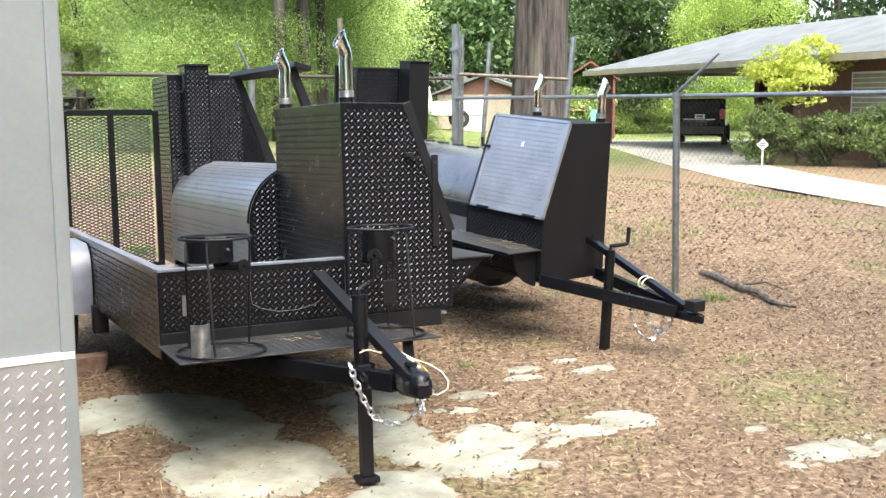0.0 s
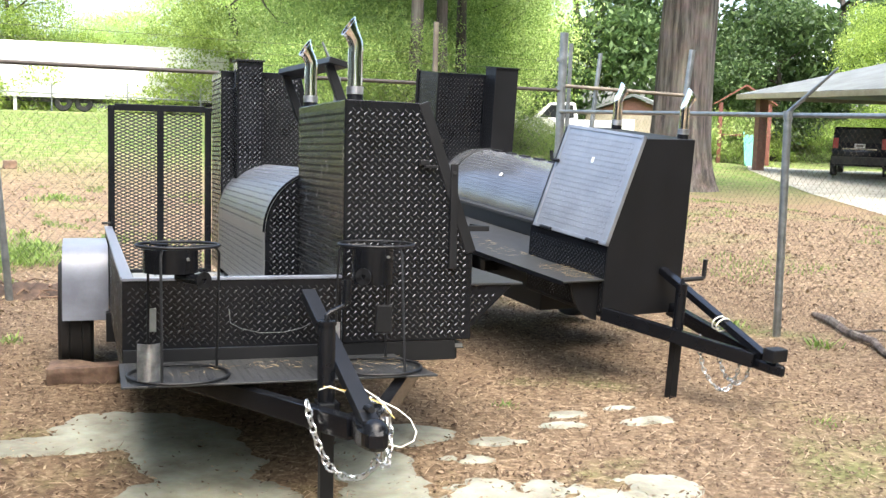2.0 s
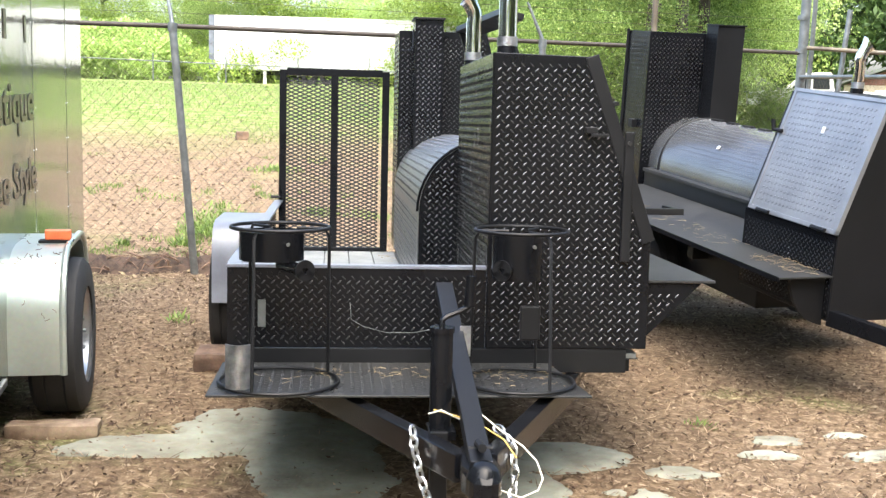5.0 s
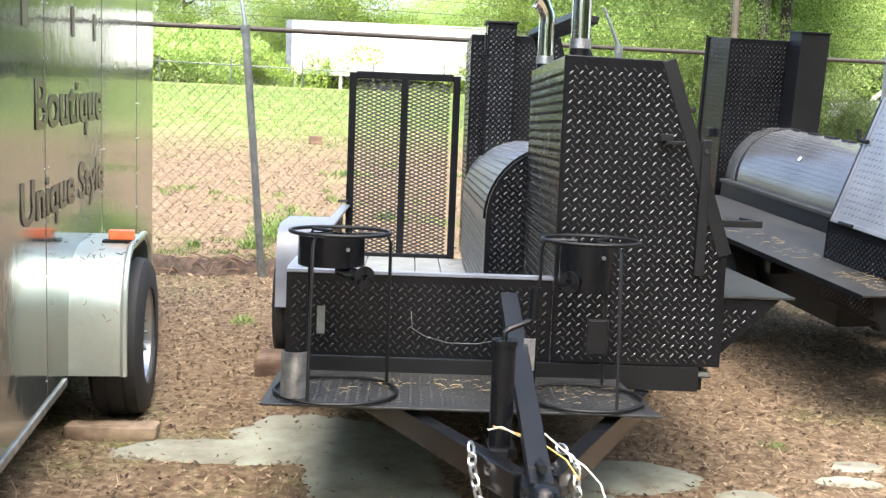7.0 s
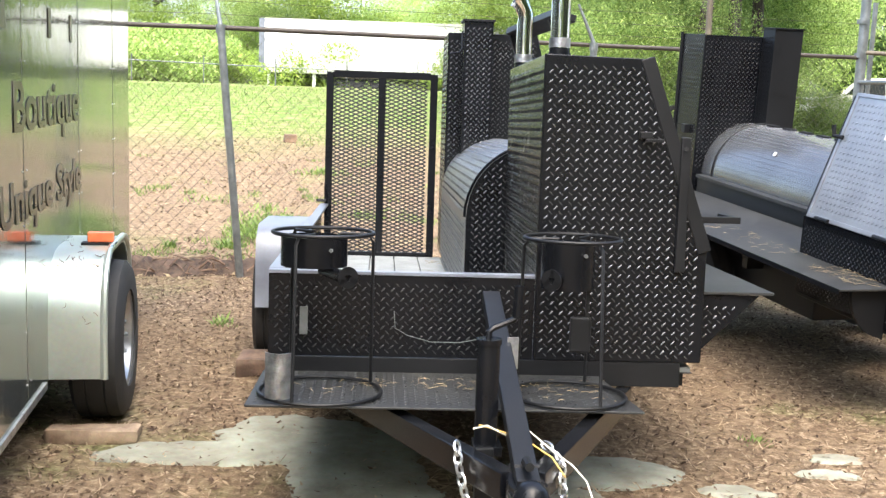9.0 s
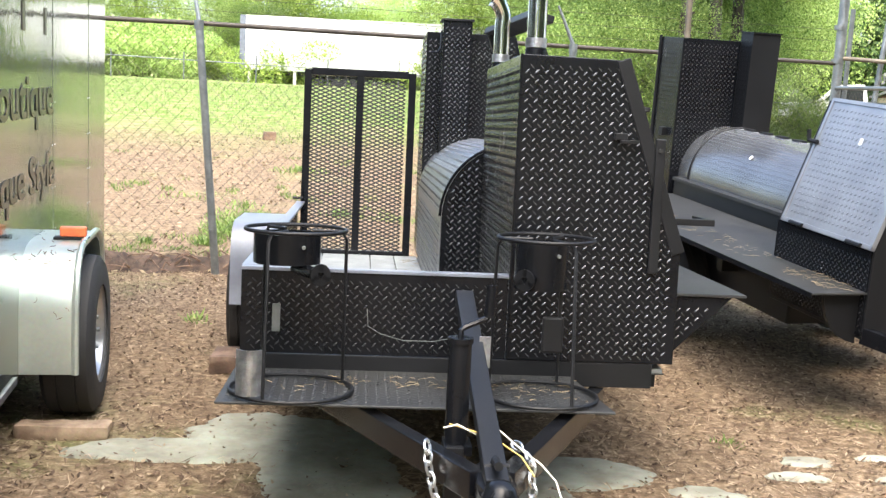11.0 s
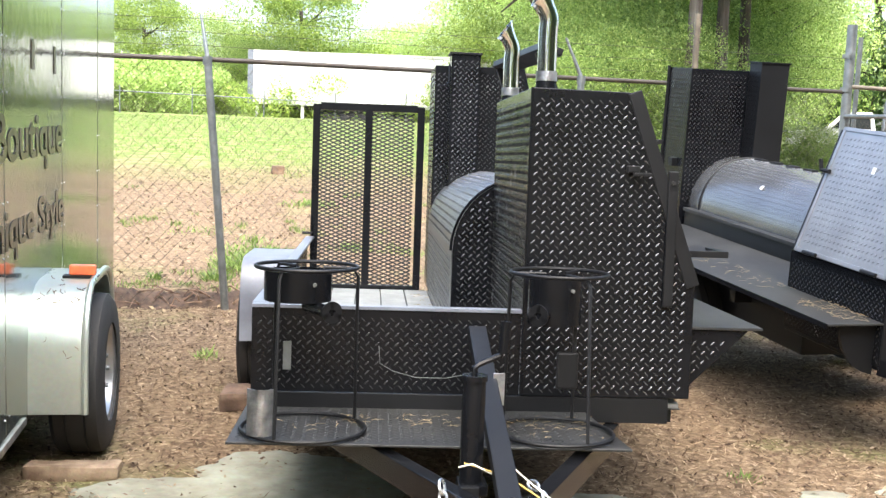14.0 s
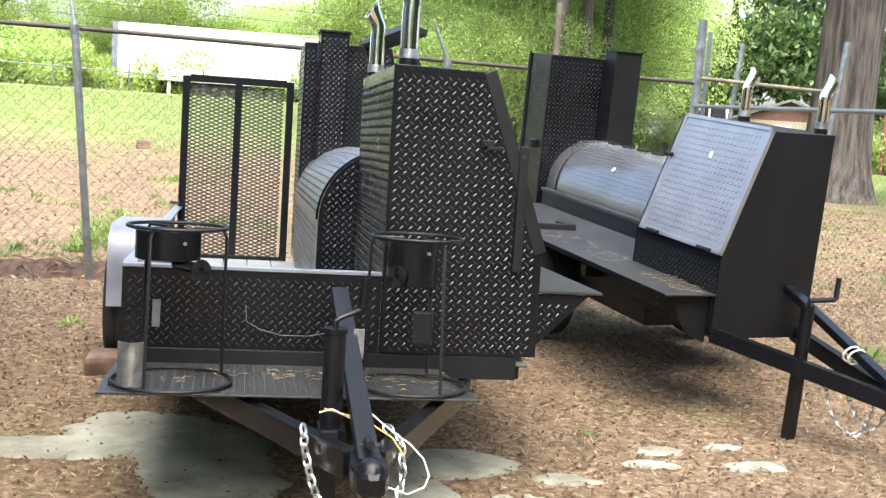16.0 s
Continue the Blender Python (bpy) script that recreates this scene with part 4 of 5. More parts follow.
    part("jack_leg", box(0.235, 0.285, -0.395, -0.345, 0.02, 0.45, 0.003), M_FLATBLACK, jk)
    part("crank", tube([(0.26, -0.37, 0.7), (0.26, -0.37, 0.725), (0.4, -0.38, 0.73), (0.41, -0.38, 0.74), (0.41, -0.38, 0.84)], 0.013, 8), M_FLATBLACK, jk, smooth=True)
    chain("safety_chain", [(0.3, -0.52, 0.43), (0.29, -0.54, 0.34), (0.3, -0.57, 0.25), (0.33, -0.61, 0.18), (0.37, -0.65, 0.14), (0.41, -0.68, 0.16), (0.43, -0.7, 0.24), (0.43, -0.72, 0.33)], t, 0.036, 0.0042)
    chain("safety_chain", [(0.36, -0.6, 0.4), (0.37, -0.62, 0.3), (0.39, -0.66, 0.22), (0.43, -0.7, 0.19), (0.47, -0.73, 0.22), (0.48, -0.75, 0.32)], t, 0.036, 0.0042)
    part("cable_loop", add_tube(tube([(0.43 + 0.05 * math.cos(q), -0.52 - 0.012 * math.sin(q), 0.5 + 0.04 * math.sin(q)) for q in [k * 0.63 for k in range(10)]], 0.005, 6, True), [(0.44 + 0.052 * math.cos(q), -0.545 - 0.012 * math.sin(q), 0.492 + 0.04 * math.sin(q)) for q in [k * 0.63 for k in range(10)]], 0.005, 6, True), M_WIREWHITE, t, "pale cable looped round the brace", True)
    for x in (0.1, 1.3):
        wheel(t, x, 2.0, 0.2, 0.31, 0.18, -1 if x < 0.5 else 1)
    return t


# Black door: the sky it reflects is painted in as pale grey.
M_GREYDOOR = worn("sheen_grey_door_paint", (0.3, 0.315, 0.335), (0.23, 0.242, 0.258), 0.42, 0.6, 5, 0.06, 130)
smoker_trailer_two()

# ---------- enclosed trailer ----------
TE = pose(-1.436, -2.13, 0, 0, 0, 5.9)


def glyph_mesh(text, size):
    cu = bpy.data.curves.new("letter", "FONT")
    cu.body, cu.size, cu.extrude = text, size, 0.0008
    cu.offset = 0.0035
    ob = bpy.data.objects.new("tmp", cu)
    scene.collection.objects.link(ob)
    me = bpy.data.meshes.new_from_object(ob.evaluated_get(bpy.context.evaluated_depsgraph_get()))
    bpy.data.objects.remove(ob)
    return me, max(v.co.x for v in me.vertices)


def letters(text, x, y, z, size, material, parent, wide=1.0):
    """Each letter a part; they read along +y on a face that looks to +x."""
    for i, c in enumerate(text):
        if c == " ":
            continue
        me, end = glyph_mesh(c, size)
        me.materials.clear()
        me.materials.append(material)
        o = new("letter", me)
        o.parent = parent
        shift = (glyph_mesh(text[:i + 1], size)[1] - end) * wide
        o.matrix_local = Matrix.Translation((x, y + shift, z)) @ Matrix(((0, 0, 1, 0), (1, 0, 0, 0), (0, 1, 0, 0), (0, 0, 0, 1))) @ Matrix.Diagonal((wide, 1, 1, 1))


def enclosed_trailer():
    t = empty("enclosed_trailer", TE)
    tagged(t, "tall silver enclosed cargo trailer with dark lettering", "trailer")
    W, Ln, top = 2.1, 5.65, 2.55
    part("body", box(-W, 0.0, 0.0, Ln, 0.26, top, 0.012), M_SKIN, t, "polished silver side sheets")
    part("roof", box(-W - 0.01, 0.01, -0.01, Ln + 0.01, top, top + 0.05, 0.015), M_GREYSKIN, t)
    fp = part("front_sheet", box(-W + 0.004, -0.004, -0.006, -0.001, 0.98, top - 0.02, 0.001), M_GREYSKIN, t, "plain grey front sheet")
    sg = part("stone_guard", box(-W + 0.002, 0.0, -0.012, -0.002, 0.26, 0.99, 0.002), M_TREADALU, t, "aluminium tread-plate stone guard")
    lugs("tread_pattern", (-W + 0.01, -0.0125, 0.27), (1, 0, 0), (0, 0, 1), W - 0.02, 0.71, sg, pitch=0.034, size=1.1, material=M_TREADALU)
    part("edge_trim", box(-W, 0.004, -0.016, -0.002, 0.975, 0.995, 0.003), M_WHITE, sg)
    part("corner_post", box(-0.03, 0.008, -0.014, 0.03, 0.26, top, 0.006), M_GREYSKIN, t)
    part("lower_trim", box(-0.01, 0.01, 0.03, 2.82, 0.25, 0.28, 0.003), M_TAG, t, "bright lower edge trim")
    part("lower_trim", box(-0.01, 0.01, 3.62, Ln, 0.25, 0.28, 0.003), M_TAG, t, "bright lower edge trim")
    part("underframe", box(-W + 0.1, -0.08, 0.1, Ln - 0.1, 0.16, 0.26, 0.01), M_TRIMDARK, t)
    for y in (1.25, 2.5, 3.72, 4.9):
        part("sheet_seam", box(0.0, 0.0016, y, y + 0.035, 0.3, top - 0.03, 0.0), M_SKIN, t)
    rv = bmesh.new()
    for y in (1.23, 1.3, 2.48, 2.55, 3.7, 3.77, 4.88, 4.95):
        for i in range(11):
            add_tube(rv, [(0.0, y, 0.36 + i * 0.2), (0.003, y, 0.36 + i * 0.2)], 0.0035, 6)
    tagged(part("rivets", rv, M_TAG, t), kind="stuff")
    # fender, light and wheel
    wy, wz, r = 3.32, 0.4, 0.33
    wheel(t, 0.165, wy, 0.35, 0.354, 0.22, 1)
    arch = [(-1, -0.3), (-1, 0.12), (-0.985, 0.32), (-0.94, 0.52), (-0.86, 0.69), (-0.74, 0.81), (-0.58, 0.88), (-0.4, 0.905)]
    arch += [(-a, b) for a, b in arch[::-1]]
    f = arch_fender("fender", 0.0, 0.222, wy, wz, 0.43, t, M_FENDER, shape=arch)
    tagged(f, "silvery rounded wheel fender with dry leaf stems")
    part("fender_lip", tube([(0.222, wy + a * 0.43, wz + b * 0.43) for a, b in arch], 0.015, 8), M_FENDER, f, "bright rolled edge", True)
    lt = part("marker_light", box(0.115, 0.225, wy - 0.14, wy - 0.1, 0.802, 0.846, 0.008), M_ORANGE, t, "orange side marker light")
    part("light_base", box(0.09, 0.235, wy - 0.15, wy - 0.09, 0.79, 0.801, 0.002), M_FLATBLACK, lt)
    rnd = random.Random(5)
    bits = bmesh.new()
    for i in range(26):
        k = rnd.choice((1, 2, 3, 3, 4, 4, 5, 5, 6))
        g, (a, b), (c, e) = rnd.random(), arch[k], arch[k + 1]
        x, y, z = rnd.uniform(0.03, 0.2), wy + 0.43 * (a + (c - a) * g), wz + 0.43 * (b + (e - b) * g)
        n = Vector((0, a, max(b, 0.05))).normalized()
        ways = (Vector((1, 0, 0)), Vector((0, n.z, -n.y)))
        p, line, way = Vector((x, y, z)) + n * 0.004, [], rnd.uniform(0, 6.3)
        for q in range(4):
            line.append(p)
            way += rnd.uniform(-0.9, 0.9)
            p = p + rnd.uniform(0.006, 0.012) * (ways[0] * math.cos(way) + ways[1] * math.sin(way))
        add_tube(bits, line, 0.0016, 4)
    tagged(part("leaf_stems", bits, M_WOOD, f, "small dry leaf stems"), kind="stuff")
    # lettering
    letters("Boutique", 0.0034, 2.32, 1.31, 0.255, M_LETTER, t, 1.5)
    letters("Unique Style", 0.0034, 2.1, 0.985, 0.215, M_LETTER, t, 1.5)
    for y0, y1 in ((2.16, 2.24), (3.0, 3.06), (3.5, 3.55)):
        part("text_bar", box(0.0015, 0.0035, y0, y1, 1.66, 1.78, 0.0), M_LETTER, t)
    return t


M_FENDER = worn("brushed_silver_fender", (0.58, 0.64, 0.58), (0.44, 0.5, 0.45), 0.3, 0.7, 3, 0.05, 60)
enclosed_trailer()


def block(name, x, y, z, lx, ly, lz, rz, label, category, material=M_WOOD):
    bm = box(-lx / 2, lx / 2, -ly / 2, ly / 2, 0, lz, 0.022)
    bmesh.ops.subdivide_edges(bm, edges=[e for e in bm.edges if e.calc_length() > 0.06], cuts=4, use_grid_fill=True)
    for v in bm.verts:
        v.co += 0.022 * Vector(noise.noise_vector(v.co * 7 + Vector((x, y, 0)))) + 0.008 * Vector(noise.noise_vector(v.co * 25))
    ob = part(name, bm, material, None, smooth=True)
    ob.matrix_world = pose(x, y, z, 0, 0, rz)
    return tagged(ob, label, category)


M_PALEWOOD = worn("pale_split_wood", (0.34, 0.25, 0.165), (0.14, 0.09, 0.055), 0.85, 0.0, 9, 0.6, 60)
block("wood_block", -1.565, 0.785, -0.008, 0.38, 0.12, 0.075, 1, "pale rough split wood plank against a trailer wheel", "wood", M_PALEWOOD)
block("wood_block", -0.91, 1.93, -0.012, 0.4, 0.17, 0.115, -8, "rough weathered brown wood chock against a wheel", "wood", M_OLDWOOD)
# ---------- fences ----------


def chain_link(a, b, z0, z1, cell=0.092, wire=0.0016):
    """Woven wire between two ground points: zigzag wires that meet at each turn."""
    a, b = Vector((*a, 0)), Vector((*b, 0))
    d = b - a
    ln = d.length
    d.normalize()
    nrm = Vector((-d.y, d.x, 0))
    verts, faces = [], []
    k = int(ln / cell)
    rows = int((z1 - z0) / (cell / 2))
    for i in range(k):
        for j in range(rows):
            s0, s1 = (i + (0.5 if j % 2 else 0)) * cell, (i + (0 if j % 2 else 0.5)) * cell
            for t0, t1 in ((s0, s1), (s0, s0 + (s0 - s1))):
                pa, pb = a + d * t0, a + d * t1
                ga, gb = height(pa.x, pa.y), height(pb.x, pb.y)
                p, q = pa + Vector((0, 0, ga + z0 + j * cell / 2)), pb + Vector((0, 0, gb + z0 + (j + 1) * cell / 2))
                o = len(verts)
                w = wire
                for e in (p, q):
                    verts += [e + d * w, e - d * w * 0.5 + nrm * w, e - d * w * 0.5 - nrm * w]
                faces += [(o, o + 1, o + 4, o + 3), (o + 1, o + 2, o + 5, o + 4), (o + 2, o, o + 3, o + 5)]
    return verts, faces


def fence(name, pts, rail_z, label, post_at, rail_mat=None, wires=True, gauge=0.002, cell=0.092):
    f = empty(name, pose(0, 0, 0))
    tagged(f, label, "fence")
    rail_mat = rail_mat or M_GALV
    for a, b in zip(pts, pts[1:]):
        ga, gb = height(*a), height(*b)
        part("rail", tube([(a[0], a[1], ga + rail_z), (b[0], b[1], gb + rail_z)], 0.019, 10), rail_mat, f, smooth=True)
        v, fc = chain_link(a, b, 0.04, rail_z, cell, gauge)
        tagged(mesh_ob("chain_link", v, fc, M_WIRE, f, "woven wire mesh"), kind="stuff")
        if wires:
            for k in range(3):
                o = 0.1 * (k + 1)
                part("barbed_wire", tube([(a[0], a[1], ga + rail_z + o), ((a[0] + b[0]) / 2, (a[1] + b[1]) / 2, (ga + gb) / 2 + rail_z + o - 0.015), (b[0], b[1], gb + rail_z + o)], 0.0022, 4), M_WIRE, f)
    for x, y, lean, arm in post_at:
        g = height(x, y)
        p = part("post", tube([(x, y, g - 0.05), (x + lean, y, g + rail_z + 0.01)], 0.03, 14), M_GALV, f, "galvanised fence post", True)
        part("post_cap", tube([(x + lean, y, g + rail_z - 0.035), (x + lean, y, g + rail_z + 0.03)], 0.036, 14), M_GALV, p, smooth=True)
        if arm:
            part("barb_arm", tube([(x + lean, y, g + rail_z + 0.02), (x + lean + arm[0], y + arm[1], g + rail_z + 0.34)], [0.018, 0.01], 8), M_GALV, p, smooth=True)
        for zz in (0.35, 0.75, 1.15):
            part("tie_wire", tube(ring_pts(x + lean * zz / rail_z, y, g + zz, 0.033, 10), 0.0025, 5, True), M_GALV, p)
    return f


fence("fence", [(-9.0, 4.3), (-1.62, 4.86), (3.9, 6.2)], 1.9, "chain-link fence with a dark rail and leaning post", [(-1.47, 4.83, -0.16, (-0.06, 0.05)), (1.35, 5.55, 0, (-0.14, 0.02)), (-5.2, 4.55, 0, (-0.06, 0.05))], rail_mat=M_RUSTRAIL)
fence("fence", [(3.9, 6.2), (4.12, 2.45), (4.35, -1.6), (4.5, -6.0)], 1.68, "galvanised chain-link side fence with angled arms", [(4.12, 2.45, -0.03, (0.14, -0.36)), (4.42, -4.0, 0, (0.14, -0.36))], wires=False, gauge=0.0009, cell=0.06)


def corner_poles():
    f = empty("fence_corner", pose(3.9, 6.2, 0))
    tagged(f, "cluster of tall galvanised fence corner poles", "fence")
    g = height(3.9, 6.2)
    for x, y, lean, r, h in ((0.0, 0.0, 0.02, 0.045, 2.5), (0.12, 0.1, 0.03, 0.022, 2.4), (0.2, -0.1, 0.2, 0.024, 2.3), (0.95, -0.6, 0.25, 0.03, 2.35)):
        part("pole", tube([(x, y, g - 0.05), (x + lean, y, g + h)], r, 14), M_GALV, f, smooth=True)
    part("pole", tube([(-1.51, -0.37, g - 0.05), (-1.51, -0.37, g + 2.5)], 0.026, 12), M_POLETAN, f, "weathered tan pole", True)
    for z in (0.5, 1.2, 1.9, 2.2):
        part("clamp", tube([(0, 0, g + z), (0, 0, g + z + 0.04)], 0.052, 14), M_GALV, f, smooth=True)
    part("gate_rail", tube([(0.0, 0.0, g + 1.95), (1.13, -0.6, g + 1.88)], 0.02, 10), M_POLETAN, f, smooth=True)


corner_poles()

# ---------- distance ----------


def crown_mesh(name, seed, rx, rz, count, leaf, material, hollow=0.45, clumps=26):
    """A crown of small leaves gathered in clumps with gaps and an uneven outline."""
    rng = np.random.default_rng(seed)
    cl = rng.normal(size=(clumps, 3))
    cl /= np.linalg.norm(cl, axis=1)[:, None]
    cl *= rng.uniform(hollow, 1.0, (clumps, 1)) * np.array([rx, rx, rz])
    size = rng.uniform(0.22, 0.46, clumps) * rx
    which = rng.integers(0, clumps, count)
    off = rng.normal(size=(count, 3))
    off /= np.linalg.norm(off, axis=1)[:, None]
    off *= (rng.uniform(0.25, 1, (count, 1)) ** 0.6) * size[which][:, None] * np.array([1.15, 1.15, 0.6])
    c = cl[which] + off
    t = rng.normal(size=(count, 3))
    t /= np.linalg.norm(t, axis=1)[:, None]
    w = np.cross(t, rng.normal(size=(count, 3)))
    w /= np.linalg.norm(w, axis=1)[:, None]
    s = leaf * rng.uniform(0.55, 1.3, (count, 1))
    v = np.stack([c - t * s, c + w * s * 0.45, c + t * s, c - w * s * 0.45], 1).reshape(-1, 3)
    me = bpy.data.meshes.new(name)
    me.from_pydata(v.tolist(), [], [(4 * i, 4 * i + 1, 4 * i + 2, 4 * i + 3) for i in range(count)])
    me.materials.append(material)
    return me


def tree_mesh_trunk(name, h, r, seed, limbs=7, spread=2.4):
    rng = random.Random(seed)
    bm = bmesh.new()
    add_tube(bm, [(0.04 * math.sin(i * 1.3 + seed) * i * 0.4, 0.04 * math.cos(i * 1.7 + seed) * i * 0.4, h * i / 7 - 0.1) for i in range(8)], [r * (1.25 if i == 0 else 1 - 0.09 * i) for i in range(8)], 12)
    for _ in range(limbs):
        z, a = h * rng.uniform(0.45, 0.95), rng.uniform(0, 6.28)
        e = spread * rng.uniform(0.6, 1.1)
        add_tube(bm, [(0, 0, z), (0.4 * e * math.cos(a), 0.4 * e * math.sin(a), z + 0.5 * e * 0.5), (e * math.cos(a), e * math.sin(a), z + e * rng.uniform(0.3, 0.8))], [r * 0.4, r * 0.25, r * 0.06], 6)
    bmesh.ops.recalc_face_normals(bm, faces=bm.faces)
    me = bpy.data.meshes.new(name)
    bm.to_mesh(me)
    bm.free()
    me.materials.append(M_BARKDARK)
    me.shade_smooth()
    return me


CROWNS = [crown_mesh("crown", 1, 3.4, 3.2, 17000, 0.115, M_LEAF), crown_mesh("crown", 2, 3.2, 3.8, 52000, 0.055, M_LEAF, 0.35, 60), crown_mesh("crown", 3, 3.6, 3.0, 58000, 0.052, M_LEAFLIGHT, 0.35, 70), crown_mesh("crown", 4, 3.4, 3.6, 15000, 0.12, M_LEAFDARK), crown_mesh("crown", 9, 3.4, 3.0, 64000, 0.048, M_LEAFMID, 0.2, 90)]
TRUNKS = [tree_mesh_trunk("trunk", 7.0, 0.17, 5), tree_mesh_trunk("trunk", 8.0, 0.2, 6)]


def tree(x, y, k, s, cz, label, tall=1.0):
    g = height(x, y)
    e = empty("tree", pose(x, y, g, 0, 0, (x * 37 + y * 11) % 360))
    tagged(e, label, "tree", "trees behind the fences")
    tr = new("trunk", TRUNKS[k % 2])
    tr.parent = e
    tr.scale = (s, s, (cz + 1.0) / 7.5)
    cr = new("crown", CROWNS[k])
    cr.parent = e
    cr.location = (0, 0, cz)
    cr.scale = (s, s, s * tall)
    return e


LB = ("leafy tree with bright spring green foliage", "leafy tree with light green foliage", "pale fresh green young tree", "dark green leafy tree", "mid green feathery tree at the edge of the wood")
TREES = [(-24, 62, 4, 0.95, 3.2), (-19, 60, 4, 0.9, 3.2), (-12.8, 58, 1, 1.0, 3.6), (-9.2, 63, 2, 0.9, 3.2), (-4.6, 62, 1, 1.4, 4.9), (-6.6, 60, 4, 0.7, 2.6), (-2.4, 61, 4, 0.7, 2.4), (1.5, 64, 2, 0.9, 3.2), (6.5, 60, 2, 1.3, 5.0), (10, 54, 2, 1.5, 6.0),
         (7.5, 33, 2, 1.1, 5.0), (11, 38, 2, 1.3, 6.0), (14, 44, 2, 1.4, 6.0), (19, 50, 2, 1.5, 6.0), (12.6, 34.5, 2, 1.0, 5.4), (24, 50, 3, 1.6, 6.5), (30, 48, 3, 1.7, 7.0), (36, 44, 3, 1.7, 7.5), (42, 38, 3, 1.8, 8.0),
         (47, 30, 3, 1.8, 8.0), (32, 43, 3, 1.0, 4.6), (15.0, 46, 1, 1.1, 5.6), (52, 20, 3, 1.8, 8.0), (5.5, 45, 1, 1.1, 4.2), (13.2, 38, 2, 1.0, 4.2), (10, 46, 2, 1.2, 4.0), (33, 36, 1, 0.95, 4.4)] + [(9.0, 29, 2, 0.7, 6.2), (10.6, 33, 0, 0.75, 6.6), (10.8, 29.5, 2, 0.65, 6.4), (6.2, 37, 2, 0.8, 6.0)]
# tall trees at the wood's edge, with shrubs at their feet
TREES += [(8.0, 23.0, 0, 1.1, 11.0), (9.2, 25.0, 2, 1.1, 10.5), (4.6, 21.8, 4, 0.6, 1.2), (6.2, 22.5, 4, 0.62, 1.5), (5.6, 24.5, 4, 0.7, 2.6), (8.2, 27.0, 4, 0.8, 3.0), (11.5, 31.5, 4, 0.9, 4.2), (13.6, 31.2, 4, 0.38, 0.7), (15.2, 32.0, 4, 0.3, 0.5)]
# unseen trees added behind the walk to dim reflections and the right side
TREES += [(-14, -16, 3, 1.3, 5.0), (-7, -20, 1, 1.4, 5.5), (0, -22, 3, 1.4, 5.5), (7, -20, 0, 1.4, 5.5), (14, -15, 3, 1.3, 5.0), (19, -8, 1, 1.3, 5.0), (10, -13, 1, 0.9, 2.6), (11.5, -6, 3, 1.5, 6.5), (7, -10, 3, 1.5, 6.5), (15, -2, 3, 1.4, 6.0), (9, -13, 3, 1.6, 8.5)]
for x, y, k, s, cz in TREES:
    tree(x, y, k, s, cz, LB[k], 1.1)


def undergrowth():
    """The far wood's lower storey, behind the fence."""
    rng = np.random.default_rng(11)
    me = [crown_mesh("shrub_leaves", 20 + i, 2.2, 1.4, 14000, 0.065, m, 0.2, 34) for i, m in enumerate((M_LEAF, M_LEAF, M_LEAFLIGHT))]
    for i in range(34):
        a = i / 33
        x, y = -34 + 78 * a + rng.uniform(-1, 1), 50 - 12 * max(0, a - 0.5) + rng.uniform(-3, 5)
        if 5 < x < 26:
            y -= 12
        if 0.36 < (x + 0.9) / (y + 4.7) < 0.62:
            continue
        o = new("shrub", me[int(rng.integers(0, 3))])
        o.matrix_world = Matrix.LocRotScale((x, y, height(x, y) + 0.9), Euler((0, 0, rng.uniform(0, 6))), Vector((1, 1, 1)) * rng.uniform(0.9, 1.5))
        tagged(o, "leafy green undergrowth at the wood's edge", "shrub", "undergrowth", "stuff")


undergrowth()


def big_tree():
    x, y = 13.3, 20.0
    e = empty("tree", pose(x, y, height(x, y)))
    tagged(e, "very thick furrowed trunk of an old tree", "tree")
    k, rows = 48, 26
    verts, faces = [], []
    for j in range(rows):
        z = -0.2 + 10.0 * j / (rows - 1)
        flare = 1 + 0.42 * math.exp(-z * 1.6)
        for i in range(k):
            a = 2 * math.pi * i / k
            r = 0.74 * flare * (1 - 0.018 * z) * (1 + 0.07 * noise.noise((math.cos(a) * 3.5, math.sin(a) * 3.5, z * 0.12)) + 0.05 * noise.noise((math.cos(a) * 11, math.sin(a) * 11, z * 0.35)) - 0.05 * abs(math.sin(a * 2.0 + 0.4)) ** 6)
            verts.append((r * math.cos(a) + 0.03 * z, r * math.sin(a), z))
    for j in range(rows - 1):
        for i in range(k):
            n = (i + 1) % k
            faces.append((j * k + i, j * k + n, (j + 1) * k + n, (j + 1) * k + i))
    mesh_ob("trunk", verts, faces, M_BARK, e, smooth=True)
    bm = bmesh.new()
    for a, z, ln in ((2.2, 6.5, 6), (0.4, 7.5, 6), (4.2, 7.0, 7), (3.2, 8.5, 6), (5.4, 9.0, 5)):
        add_tube(bm, [(0.2, 0, z), (ln * 0.4 * math.cos(a), ln * 0.4 * math.sin(a), z + 1.4), (ln * math.cos(a), ln * math.sin(a), z + 2.0)], [0.3, 0.2, 0.05], 8)
    part("limb", bm, M_BARK, e, smooth=True)
    for i, (dx, dy, dz, s) in enumerate(((-4.5, 0.5, 7.6, 1.0), (3.5, 1.5, 8.0, 1.0), (-1.0, 4.0, 9.5, 1.1), (0, -4.0, 9.5, 1.0), (-7.5, 3.0, 7.0, 0.8), (4.5, -3.5, 8.5, 0.8))):
        c = new("crown", CROWNS[i % 3])
        c.parent = e
        c.matrix_local = Matrix.LocRotScale((dx, dy, dz), Euler((0, 0, i * 1.1)), Vector((s, s, s * 0.7)))


big_tree()


